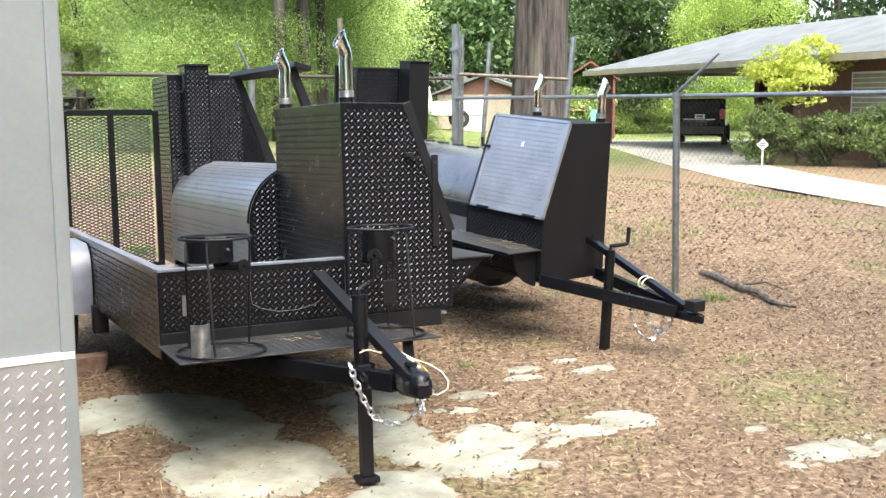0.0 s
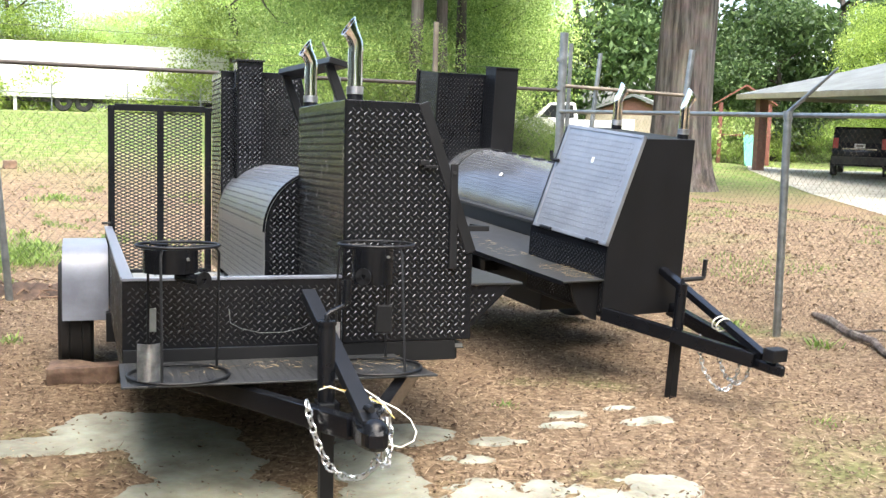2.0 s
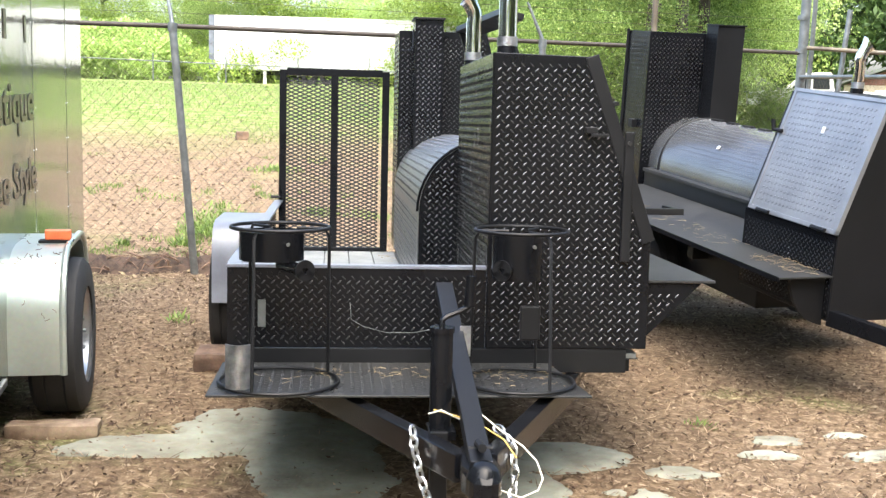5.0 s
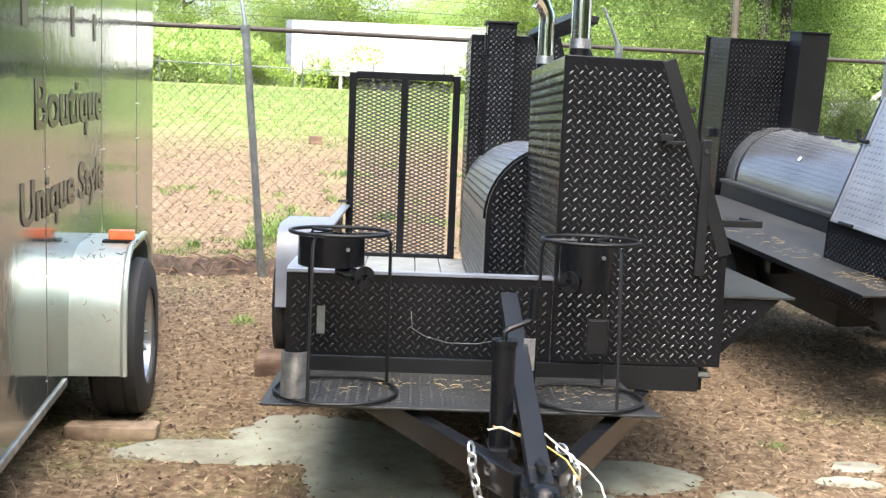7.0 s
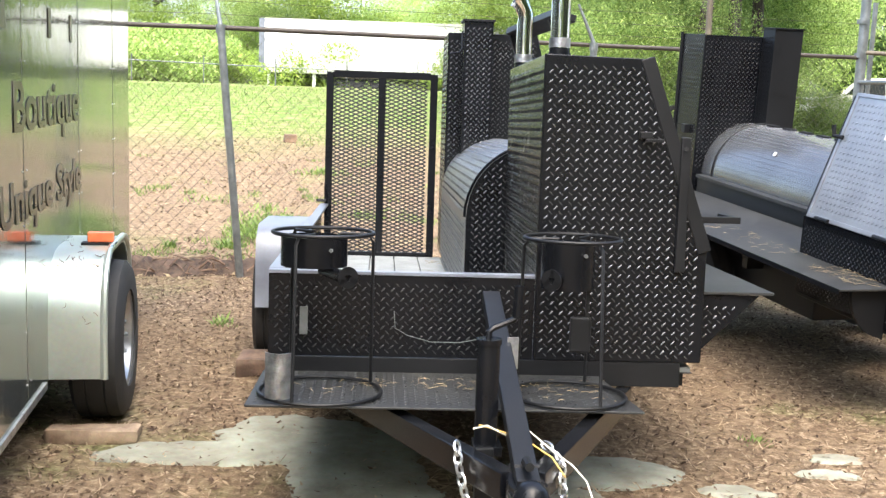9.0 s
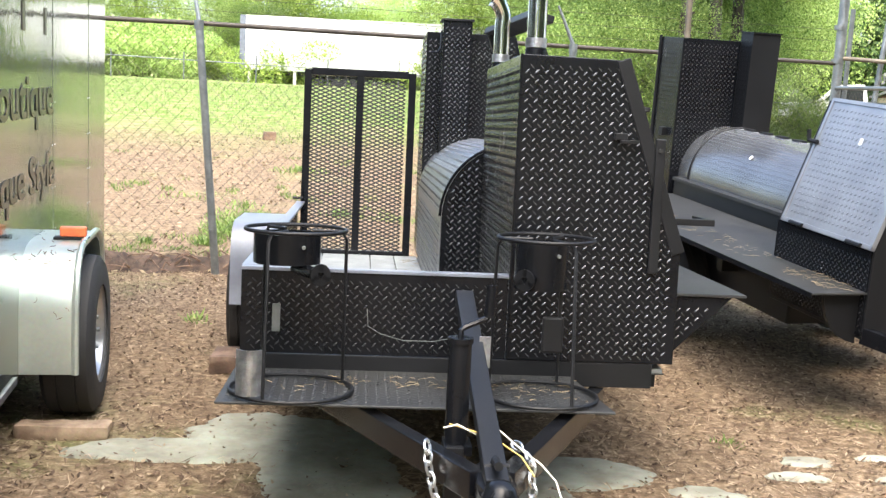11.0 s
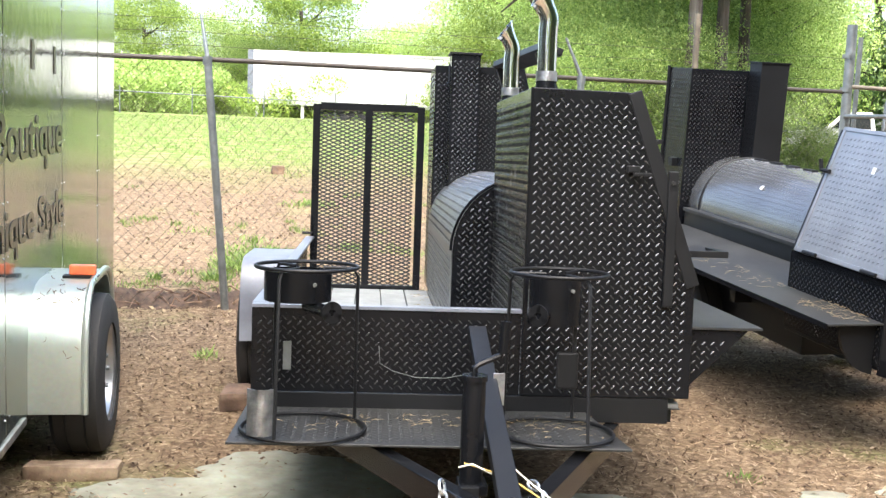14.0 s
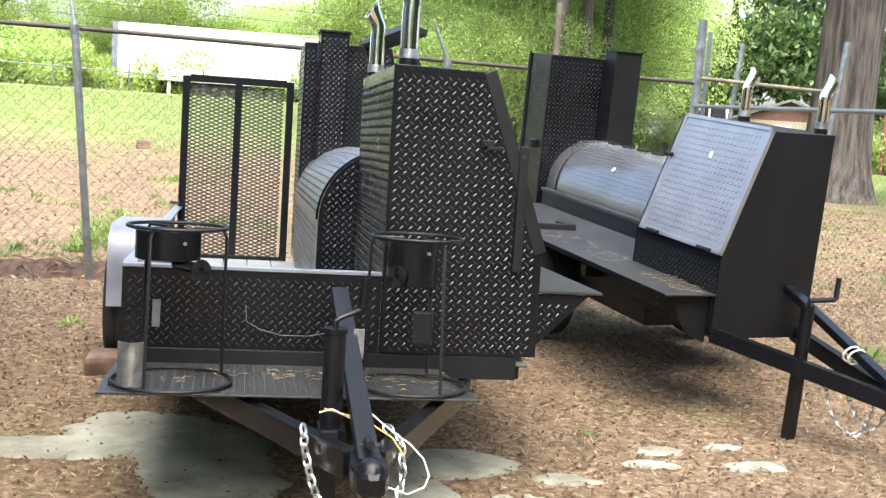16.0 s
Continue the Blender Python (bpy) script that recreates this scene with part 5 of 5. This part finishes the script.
def drooping_tree():
    """A tall tree at the wood's edge whose long limb hangs out over the grass."""
    x, y = 6.9, 21.8
    e = tree(x, y, 2, 1.15, 10.5, "tall tree with a long bare limb drooping over the grass", 1.1)
    bm = bmesh.new()
    add_tube(bm, [(0, 0, 6.6), (-1.3, 0.9, 6.7), (-2.6, 1.9, 6.0), (-3.3, 2.5, 4.9), (-3.55, 2.7, 4.1), (-4.1, 3.1, 3.6)], [0.13, 0.11, 0.085, 0.065, 0.05, 0.02], 8)
    add_tube(bm, [(-3.3, 2.5, 4.9), (-3.9, 2.7, 4.7), (-4.6, 3.0, 4.9), (-5.4, 3.3, 4.8)], [0.05, 0.04, 0.03, 0.012], 6)
    add_tube(bm, [(-3.55, 2.7, 4.1), (-3.2, 2.9, 3.6), (-2.9, 3.0, 3.3)], [0.035, 0.025, 0.01], 6)
    add_tube(bm, [(-1.3, 0.9, 6.7), (-2.2, 1.0, 7.4), (-3.8, 1.4, 7.6), (-5.6, 2.0, 7.2)], [0.08, 0.06, 0.045, 0.015], 6)
    limb = part("limb", bm, M_BARKDARK, e, "dark bare drooping limb", True)
    e.rotation_euler = (0, 0, 0)
    me = crown_mesh("leaves", 41, 1.3, 0.5, 7000, 0.05, M_LEAFLIGHT, 0.1, 40)
    for dx, dy, dz, k in ((-4.9, 3.1, 5.1, 1.0), (-3.9, 1.6, 7.7, 1.3), (-5.8, 2.1, 7.2, 1.3), (-2.2, 1.5, 6.9, 1.0), (-3.6, 2.8, 6.0, 0.9)):
        o = new("leaves", me)
        o.parent = limb
        o.matrix_local = Matrix.LocRotScale((dx, dy, dz), Euler((0, 0, dx)), Vector((k, k, k)))


drooping_tree()


def semi_trailer():
    t = empty("box_trailer", pose(0, 46, height(0, 46) + 0.02, 0, 0, -2))
    tagged(t, "long white box trailer parked beyond the grass", "trailer")
    part("body", box(-5.9, 7.2, 0, 2.5, 0.55, 2.9, 0.03), M_WHITE, t, "plain white box")
    part("rear_frame", box(-5.95, -5.7, -0.03, -0.002, 0.55, 2.9, 0.01), M_GREYPAINT, t)
    part("top_rail", box(-5.69, 7.2, -0.03, -0.002, 2.82, 2.9, 0.008), M_WHITE, t)
    part("underframe", box(-5.5, 6.8, 0.4, 2.1, 0.36, 0.55, 0.02), M_TRIMDARK, t)
    for x in (-5.6, -3.6):
        part("landing_leg", box(x, x + 0.14, 0.1, 0.24, -0.05, 0.548, 0.01), M_WHITE, t)
    for x in (-1.6, -0.75, 5.0, 6.3):
        wheel_m = turned([(0, 0.15), (0, 0.34), (0.04, 0.38), (0.22, 0.38), (0.26, 0.34), (0.26, 0.15)], 20, "y", (x, 0.2, 0.36))
        part("wheel", wheel_m, M_RUBBER, t, smooth=True)


semi_trailer()


def house():
    """A low brick house with a hip roof whose end shelters a carport."""
    m = pose(22.75, 31.2, 0.0, 0, 0, -98)
    h = empty("house", m)
    tagged(h, "low brick house with grey hip roof and carport", "house")
    # local x runs along the front towards the viewer, local y to the back
    part("brick_wall", box(11.2, 26.0, 0.9, 7.5, 0, 2.7, 0.01), M_BRICK, h, "red brick wall")
    part("brick_wall", box(0.6, 11.1, 7.0, 7.4, 0, 2.7, 0.01), M_BRICK, h, "red brick wall")
    rf = bmesh.new()
    ev = 2.85
    c = [(-0.6, -0.3, ev), (27.0, -0.3, ev), (27.0, 8.2, ev), (-0.6, 8.2, ev), (4.0, 4.0, 4.2), (22.5, 4.0, 4.2)]
    vs = [rf.verts.new(p) for p in c] + [rf.verts.new((p[0], p[1], p[2] - 0.06)) for p in c[:4]]
    for q in ((0, 1, 5, 4), (1, 2, 5), (2, 3, 4, 5), (3, 0, 4), (0, 6, 7, 1), (1, 7, 8, 2), (2, 8, 9, 3), (3, 9, 6, 0), (6, 9, 8, 7)):
        rf.faces.new([vs[i] for i in q])
    roof = part("roof", rf, M_ROOF, h, "grey shingle hip roof")
    part("fascia", box(-0.65, 27.05, -0.36, -0.3, ev - 0.2, ev - 0.02, 0.01), M_TAN, roof, "pale eaves board")
    part("fascia", box(-0.66, -0.6, -0.3, 8.2, ev - 0.2, ev - 0.02, 0.01), M_TAN, roof, "pale eaves board")
    for y in (0.1, 6.9):
        part("carport_post", box(0.4, 0.75, y - 0.16, y + 0.16, 0, 2.65, 0.01), M_BRICK, h, "brick carport column")
    for x in (13.8, 18.5):
        w = part("window", box(x, x + 1.8, 0.86, 0.9, 1.15, 2.4, 0.01), M_WHITE, h, "window with pale blinds")
        for i in range(9):
            part("blind_slat", box(x + 0.08, x + 1.72, 0.845, 0.858, 1.2 + i * 0.13, 1.305 + i * 0.13, 0.002), M_TAN, w)


house()


def shrub_bush(x, y, r, h, seed):
    me = crown_mesh("leaves", seed, r * 0.85, h * 0.5, 6500, 0.055, M_HEDGE, 0.35, 30)
    b = empty("bush", pose(x, y, height(x, y)))
    tagged(b, "rounded clipped green bush in front of the house", "bush", "bushes")
    o = new("leaves", me)
    o.parent = b
    o.location = (0, 0, h * 0.55)
    bm = bmesh.new()
    for i in range(6):
        a = i * 1.05
        add_tube(bm, [(0.05 * math.cos(a), 0.05 * math.sin(a), -0.05), (r * 0.5 * math.cos(a), r * 0.5 * math.sin(a), h * 0.6)], [0.025, 0.01], 5)
    part("stem", bm, M_BARK, b)


for i, (x, y, r, h) in enumerate(((18.5, 17.0, 1.0, 1.5), (19.3, 15.9, 0.95, 1.35), (20.0, 14.7, 1.0, 1.45), (20.3, 13.2, 1.0, 1.4))):
    shrub_bush(x, y, r, h, 60 + i)


def ornamental_tree():
    e = empty("small_tree", pose(19.6, 17.2, height(19.6, 17.2)))
    tagged(e, "slender young tree with bright yellow-green leaves", "tree")
    me = crown_mesh("crown", 77, 1.25, 0.8, 4500, 0.075, M_LEAFYELLOW, 0.2, 24)
    c = new("crown", me)
    c.parent = e
    c.location = (0, 0, 2.45)
    bm = tube([(0, 0, -0.05), (0.05, 0, 1.0), (0, 0.05, 2.3)], [0.05, 0.04, 0.02], 8)
    for a in (0.4, 2.0, 3.6, 5.0):
        add_tube(bm, [(0.02, 0.02, 1.4), (0.7 * math.cos(a), 0.7 * math.sin(a), 2.2)], [0.02, 0.006], 5)
    part("trunk", bm, M_BARK, e)


ornamental_tree()


def yard_sign():
    s = empty("yard_sign", pose(16.65, 15.25, height(16.65, 15.25), 0, 0, -45))
    tagged(s, "small white diamond-shaped yard sign on a stake", "sign")
    part("stake", box(-0.02, 0.02, -0.01, 0.01, -0.05, 0.55, 0.002), M_WHITE, s)
    p = part("board", prism([(0, 0.47), (0.14, 0.61), (0, 0.75), (-0.14, 0.61)], -0.02, -0.01, "y", 0.002), M_WHITE, s)
    for z in (0.57, 0.63):
        part("text_bar", box(-0.07, 0.07, -0.024, -0.0205, z, z + 0.03, 0.0), M_LETTER, p)


yard_sign()


def suv():
    c = empty("car", pose(25.6, 28.4, 0.06, 0, 0, 48))
    tagged(c, "dark sport utility vehicle parked in the carport", "car")
    prof = [(-2.2, 0.35), (2.3, 0.35), (2.35, 0.85), (1.1, 1.0), (0.45, 1.62), (-1.9, 1.68), (-2.15, 1.1), (-2.28, 0.9)]
    b = prism(prof, -0.88, 0.88, "y", 0.06)
    part("body", b, M_CARDARK, c, "dark blue paint", True)
    part("rear_window", prism([(-1.95, 1.58), (-2.14, 1.15), (-2.16, 1.15), (-1.97, 1.58)], -0.68, 0.68, "y", 0.004), M_GLASS, c)
    part("bumper", box(-2.36, -2.2, -0.86, 0.86, 0.42, 0.68, 0.03), M_TRIMDARK, c)
    part("chrome_strip", box(-2.31, -2.27, -0.55, 0.55, 0.92, 0.97, 0.008), M_CHROME, c)
    pl = part("number_plate", box(-2.315, -2.29, -0.17, 0.17, 0.98, 1.12, 0.004), M_WHITE, c)
    part("text_bar", box(-2.319, -2.3155, -0.11, 0.11, 1.02, 1.08, 0.0), M_LETTER, pl)
    for y in (-0.78, 0.78):
        part("tail_light", box(-2.27, -2.12, y - 0.09, y + 0.09, 0.95, 1.3, 0.015), M_REDLENS, c)
    for x in (-1.45, 1.45):
        for y in (-0.85, 0.85):
            w = part("wheel", turned([(-0.11, 0.2), (-0.11, 0.33), (-0.08, 0.36), (0.08, 0.36), (0.11, 0.33), (0.11, 0.2)], 22, "y", (x, y, 0.36)), M_RUBBER, c, smooth=True)
            part("rim", turned([(-0.1, 0.02), (-0.1, 0.21), (0.1, 0.21), (0.1, 0.02)], 18, "y", (x, y, 0.36)), M_RIM, w, smooth=True)


suv()


def pickup():
    c = empty("pickup_truck", pose(18.2, 38.0, height(18.2, 38.0), 0, 0, 157))
    tagged(c, "white pickup truck parked behind the fence", "truck")
    part("body", prism([(-2.7, 0.5), (2.6, 0.5), (2.65, 1.0), (1.3, 1.12), (-2.7, 1.12)], -0.95, 0.95, "y", 0.05), M_WHITE, c, smooth=True)
    cab = part("cab", prism([(-0.6, 1.1), (1.3, 1.1), (0.6, 1.78), (-0.45, 1.82)], -0.82, 0.82, "y", 0.06), M_WHITE, c, smooth=True)
    for y in (-0.835, 0.815):
        part("side_window", prism([(-0.42, 1.18), (0.2, 1.18), (0.2, 1.68), (-0.36, 1.7)], y, y + 0.02, "y", 0.003), M_GLASS, cab)
        part("side_window", prism([(0.28, 1.18), (0.98, 1.18), (0.52, 1.68), (0.28, 1.68)], y, y + 0.02, "y", 0.003), M_GLASS, cab)
    for x in (-1.75, 1.75):
        for y in (-0.9, 0.9):
            w = part("wheel", turned([(-0.12, 0.2), (-0.12, 0.35), (-0.09, 0.38), (0.09, 0.38), (0.12, 0.35), (0.12, 0.2)], 22, "y", (x, y, 0.38)), M_RUBBER, c, smooth=True)
            part("rim", turned([(-0.11, 0.02), (-0.11, 0.22), (0.11, 0.22), (0.11, 0.02)], 18, "y", (x, y, 0.38)), M_RIM, w, smooth=True)


pickup()


def shed():
    s = empty("shed", pose(23.4, 41.8, height(23.4, 41.8), 0, 0, -35))
    tagged(s, "small tan shed with a low gable roof", "shed")
    part("wall", box(-2.2, 2.2, 0, 3, 0, 1.9, 0.01), M_TAN, s)
    part("roof", prism([(-2.5, 1.85), (0, 2.75), (2.5, 1.85), (2.5, 1.95), (0, 2.87), (-2.5, 1.95)], -0.3, 3.3, "y", 0.0), M_ROOF, s)
    part("gable", prism([(-2.2, 1.9), (2.2, 1.9), (0, 2.7)], 0.0, 0.05, "y", 0.0), M_BRICK, s)
    part("door", box(-0.9, 0.1, -0.03, -0.002, 0, 1.7, 0.005), M_WHITE, s)


shed()


def playset():
    p = empty("playset", pose(26.2, 37.0, height(26.2, 37.0), 0, 0, -30))
    tagged(p, "red timber playset with a green slide", "playset")
    for x in (-1.0, 1.0):
        for y in (-0.8, 0.8):
            part("post", box(x - 0.08, x + 0.08, y - 0.08, y + 0.08, 0, 2.6, 0.01), M_REDWOOD, p)
    part("deck", box(-1.1, 1.1, -0.9, 0.9, 1.2, 1.28, 0.01), M_REDWOOD, p)
    part("roof", prism([(-1.3, 2.5), (0, 3.3), (1.3, 2.5), (1.3, 2.56), (0, 3.38), (-1.3, 2.56)], -1.0, 1.0, "y", 0.0), M_REDWOOD, p)
    bm = bmesh.new()
    add_box(bm, -0.3, 0.3, 0, 2.6, -0.03, 0.03, 0.01), add_box(bm, -0.34, -0.28, 0, 2.6, 0.0, 0.18, 0.01), add_box(bm, 0.28, 0.34, 0, 2.6, 0.0, 0.18, 0.01)
    bmesh.ops.transform(bm, matrix=pose(0.3, -0.9, 1.25, -30, 0, 180), verts=bm.verts)
    part("slide", bm, M_GREENPL, p, "green plastic slide")


playset()


def far_fence():
    f = empty("fence", pose(0, 0, 0))
    tagged(f, "low far chain-link fence at the edge of the grass", "fence")
    for i in range(13):
        x = -26 + i * 3.0
        g = height(x, 44)
        part("post", tube([(x, 44, g), (x, 44, g + 1.15)], 0.03, 6), M_GALV, f)
    part("rail", tube([(-26, 44, height(-26, 44) + 1.15), (10, 44, height(10, 44) + 1.15)], 0.025, 6), M_GALV, f)
    v, fc = chain_link((-26, 44), (-6, 44), 0.02, 1.15, cell=0.14, wire=0.004)
    tagged(mesh_ob("chain_link", v, fc, M_WIRE, f), kind="stuff")


far_fence()
block("brick", -2.2, 18.1, height(-2.2, 18.1), 0.24, 0.18, 0.16, 12, "loose tan block lying in the grass", "block", M_WOOD)


def fallen_branch():
    pts = [(4.93, 3.1), (4.84, 2.75), (4.68, 2.35), (4.6, 1.95), (4.42, 1.6), (4.38, 1.3)]
    bm = tube([(x, y, height(x, y) + 0.03 + 0.012 * (i % 2)) for i, (x, y) in enumerate(pts)], [0.022, 0.034, 0.032, 0.028, 0.022, 0.01], 8)
    add_tube(bm, [(4.66, 2.3, height(4.66, 2.3) + 0.04), (4.8, 2.1, height(4.8, 2.1) + 0.09), (4.84, 1.9, height(4.84, 1.9) + 0.05)], [0.014, 0.01, 0.005], 6)
    ob = part("fallen_branch", bm, M_BARK, None, smooth=True)
    tagged(ob, "dead fallen branch lying in the pine straw", "branch")


fallen_branch()

# ---------- loose litter and grass ----------


def scatter(name, count, region, size, material, label, seed, flat=0.35, keep=None, lift=0.006, slim=0.4):
    rng = np.random.default_rng(seed)
    x0, x1, y0, y1 = region
    verts, faces = [], []
    for _ in range(count):
        x, y = rng.uniform(x0, x1), rng.uniform(y0, y1)
        if keep and not keep(x, y, rng):
            continue
        a, s = rng.uniform(0, 6.28), size * rng.uniform(0.5, 1.5)
        t = Vector((math.cos(a), math.sin(a), rng.normal() * flat)).normalized() * s
        w = Vector((-math.sin(a), math.cos(a), rng.normal() * flat)).normalized() * s * slim
        c = Vector((x, y, height(x, y) + lift + abs(t.z) * 0.6))
        o = len(verts)
        verts += [c - t, c + w, c + t, c - w]
        faces.append((o, o + 1, o + 2, o + 3))
    return tagged(mesh_ob(name, verts, faces, material), label, "litter", kind="stuff")


scatter("leaf_litter", 42000, (-3.6, 6, -2.2, 6.5), 0.0145, M_LITTER, "dry brown leaves and bark bits on the ground", 3)
scatter("leaf_litter", 11000, (-7, 9, 4, 19), 0.026, M_LITTER, "dry brown leaves on the ground behind the fence", 4)
scatter("leaf_litter", 13000, (-7, 9, 4, 19), 0.028, M_STRAW, "pale dry leaves and straw on the ground behind the fence", 14)
scatter("leaf_litter", 42000, (-3.2, 5.5, -2.2, 5.0), 0.009, M_LITTER, "fine brown bark crumbs and leaf bits", 8, 0.5, lambda x, y, r: rock_rise(x, y) < 0.1 or r.random() < 0.06, 0.006, 0.6)
scatter("pine_straw", 46000, (-3.2, 5.5, -2.2, 6.0), 0.036, M_LITTER, "fallen pine needles on the ground", 5, 0.2, lambda x, y, r: rock_rise(x, y) < 0.0 or r.random() < 0.12, 0.008, 0.05)

scatter("leaf_litter", 30000, (4.6, 15, -4, 13), 0.022, M_LITTER, "dry brown leaves on the low bank beyond the side fence", 9)


def blades(name, count, region, h, seed, keep, label):
    rng = np.random.default_rng(seed)
    x0, x1, y0, y1 = region
    verts, faces = [], []
    for _ in range(count):
        x, y = rng.uniform(x0, x1), rng.uniform(y0, y1)
        if not keep(x, y):
            continue
        a, s = rng.uniform(0, 6.28), h * rng.uniform(0.5, 1.4)
        lean = Vector((math.cos(a), math.sin(a), 0)) * s * rng.uniform(0.1, 0.6)
        w = Vector((-math.sin(a), math.cos(a), 0)) * h * 0.09
        c = Vector((x, y, height(x, y) - 0.005))
        o = len(verts)
        verts += [c - w, c + w, c + lean + Vector((0, 0, s))]
        faces.append((o, o + 1, o + 2))
    return tagged(mesh_ob(name, verts, faces, M_GRASS), label, "grass", kind="stuff")


blades("grass", 60000, (-16, 9, 11, 40), 0.07, 7, lambda x, y: noise.noise((x * 0.35, y * 0.35, 1)) + (y - 20) * 0.09 > 0, "patchy green grass behind the fence")
blades("grass", 70000, (-6, 5, 5.6, 15), 0.055, 17, lambda x, y: noise.noise((x * 0.55 + 4, y * 0.4, 3)) + 0.5 * noise.noise((x * 2.2, y * 1.6, 6)) > 0.3, "thin green tufts in the bare soil behind the fence")
blades("grass", 60000, (4.4, 14, -3, 13), 0.05, 19, lambda x, y: noise.noise((x * 0.5, y * 0.45, 9)) + 0.6 * noise.noise((x * 1.9, y * 1.7, 2)) > 0.33, "thin green tufts on the low bank")


def weed(x, y, r, h, n, seed):
    rng = random.Random(seed)
    verts, faces = [], []
    for _ in range(2 * n):
        a, d = rng.uniform(0, 6.28), r * rng.random() ** 0.8
        bx, by = x + d * math.cos(a), y + d * math.sin(a)
        s = h * rng.uniform(0.2, 1.2) * (1.1 - 0.6 * d / r)
        up = 0.0
        if h > 0.3:  # a tall leafy plant: small leaves up its thin stems
            up, s = s * rng.uniform(0.0, 0.8), h * rng.uniform(0.1, 0.28)
        b = rng.uniform(0, 6.28)
        t = Vector((math.cos(b) * s * 0.8, math.sin(b) * s * 0.8, s * 0.8))
        w = Vector((-math.sin(b), math.cos(b), 0)) * s * 0.085
        c = Vector((bx, by, height(bx, by) - 0.01 + up))
        o = len(verts)
        verts += [c, c + t * 0.55 + w, c + t, c + t * 0.55 - w]
        faces.append((o, o + 1, o + 2, o + 3))
    tagged(mesh_ob("weed", verts, faces, M_GRASS), "low green weed growing in the straw", "weed", "weeds", "stuff")


for i, (x, y, r, h, n) in enumerate(((-1.36, 3.1, 0.1, 0.09, 26), (-1.48, 6.9, 0.42, 0.36, 900), (-1.75, 6.3, 0.16, 0.12, 90), (-1.35, 7.9, 0.35, 0.15, 200), (-2.3, 6.3, 0.1, 0.1, 40), (-1.95, 5.9, 0.18, 0.08, 50), (-1.3, 13.0, 0.5, 0.16, 120), (1.3, 0.9, 0.08, 0.06, 30), (-2.4, 9.8, 0.5, 0.1, 60), (-0.6, 8.6, 0.3, 0.12, 90), (0.5, 7.2, 0.4, 0.14, 130),
                                    (3.9, 2.8, 0.2, 0.12, 50), (2.9, 0.2, 0.12, 0.06, 30), (3.6, 4.2, 0.4, 0.2, 120), (4.2, 2.0, 0.15, 0.12, 40), (3.1, -0.8, 0.15, 0.05, 40))):
    weed(x, y, r, h, n, i)


def root_bank():
    """The torn edge of soil and roots under the fence."""
    rng = np.random.default_rng(31)
    bm = bmesh.new()
    for i in range(80):
        x = -3.3 + 2.7 * rng.random()
        y = 4.72 + 0.25 * rng.random() + 0.07 * (x + 3)
        a, s = rng.uniform(0, 6.28), rng.uniform(0.08, 0.3)
        p = Vector((x, y, height(x, y) + rng.uniform(0.0, 0.11)))
        q = p + Vector((math.cos(a) * s, math.sin(a) * s * 0.5, rng.uniform(-0.06, 0.04)))
        mid = (p + q) / 2 + Vector((0, 0, rng.uniform(0.0, 0.06)))
        add_tube(bm, [p, mid, q], [rng.uniform(0.004, 0.013), 0.006, 0.002], 5)
    ob = part("exposed_root", bm, M_WOOD, None, smooth=True)
    tagged(ob, "tangle of exposed roots along the foot of the fence", "root", kind="stuff")
    verts, faces = [], []
    k = 120
    for i in range(k):
        x = -3.6 + 3.1 * i / (k - 1)
        yc = 4.9 + 0.07 * (x + 3)
        for j, (dy, dz) in enumerate(((-0.2, -0.02), (-0.11, 0.05), (-0.03, 0.13), (0.2, 0.09), (0.7, -0.02))):
            f = math.sin(math.pi * i / (k - 1)) ** 0.5
            verts.append((x, yc + dy + 0.05 * noise.noise((x * 3, dy, 0)), height(x, yc + dy) + (dz + 0.05 * noise.noise((x * 4, dy * 5, 3)) + 0.025 * noise.noise((x * 13, dy * 9, 7))) * f - 0.004))
    for i in range(k - 1):
        for j in range(4):
            faces.append((i * 5 + j, (i + 1) * 5 + j, (i + 1) * 5 + j + 1, i * 5 + j + 1))
    bank = mesh_ob("soil_bank", verts, faces, M_GROUND, smooth=True)
    bank.data.materials.append(M_SOIL)
    for q in bank.data.polygons:
        q.material_index = 1 if q.index % 4 < 2 else 0
    tagged(bank, "low bank of dark torn soil under the fence", "soil", kind="structure")


root_bank()


def straw_bits(cx, cy, z, rx, ry, n, seed, m):
    rng = random.Random(seed)
    bm = bmesh.new()
    for _ in range(n):
        x, y, a, s = cx + rng.uniform(-rx, rx), cy + rng.uniform(-ry, ry), rng.uniform(0, 6.28), rng.uniform(0.02, 0.05)
        p = Vector((x, y, z + 0.004))
        q = p + Vector((math.cos(a) * s, math.sin(a) * s, rng.uniform(0, 0.006)))
        add_tube(bm, [p, (p + q) / 2 + Vector((rng.uniform(-0.008, 0.008), rng.uniform(-0.008, 0.008), 0.003)), q], 0.0008, 3)
    bmesh.ops.transform(bm, matrix=m, verts=bm.verts)
    ob = part("straw", bm, M_STRAW)
    tagged(ob, "dry pine straw fallen on a steel plate", "straw", kind="stuff")


straw_bits(-0.22, -0.2, 0.523, 0.2, 0.08, 40, 1, T1)
straw_bits(0.24, -0.25, 0.523, 0.15, 0.14, 34, 2, T1)
straw_bits(-0.56, -0.25, 0.523, 0.14, 0.12, 12, 3, T1)
straw_bits(-0.1, 0.25, 0.662, 0.1, 0.2, 90, 4, T2)
straw_bits(-0.1, 1.3, 0.662, 0.1, 0.6, 60, 5, T2)
straw_bits(0.0, 2.4, 0.554, 0.1, 0.5, 80, 6, T1)
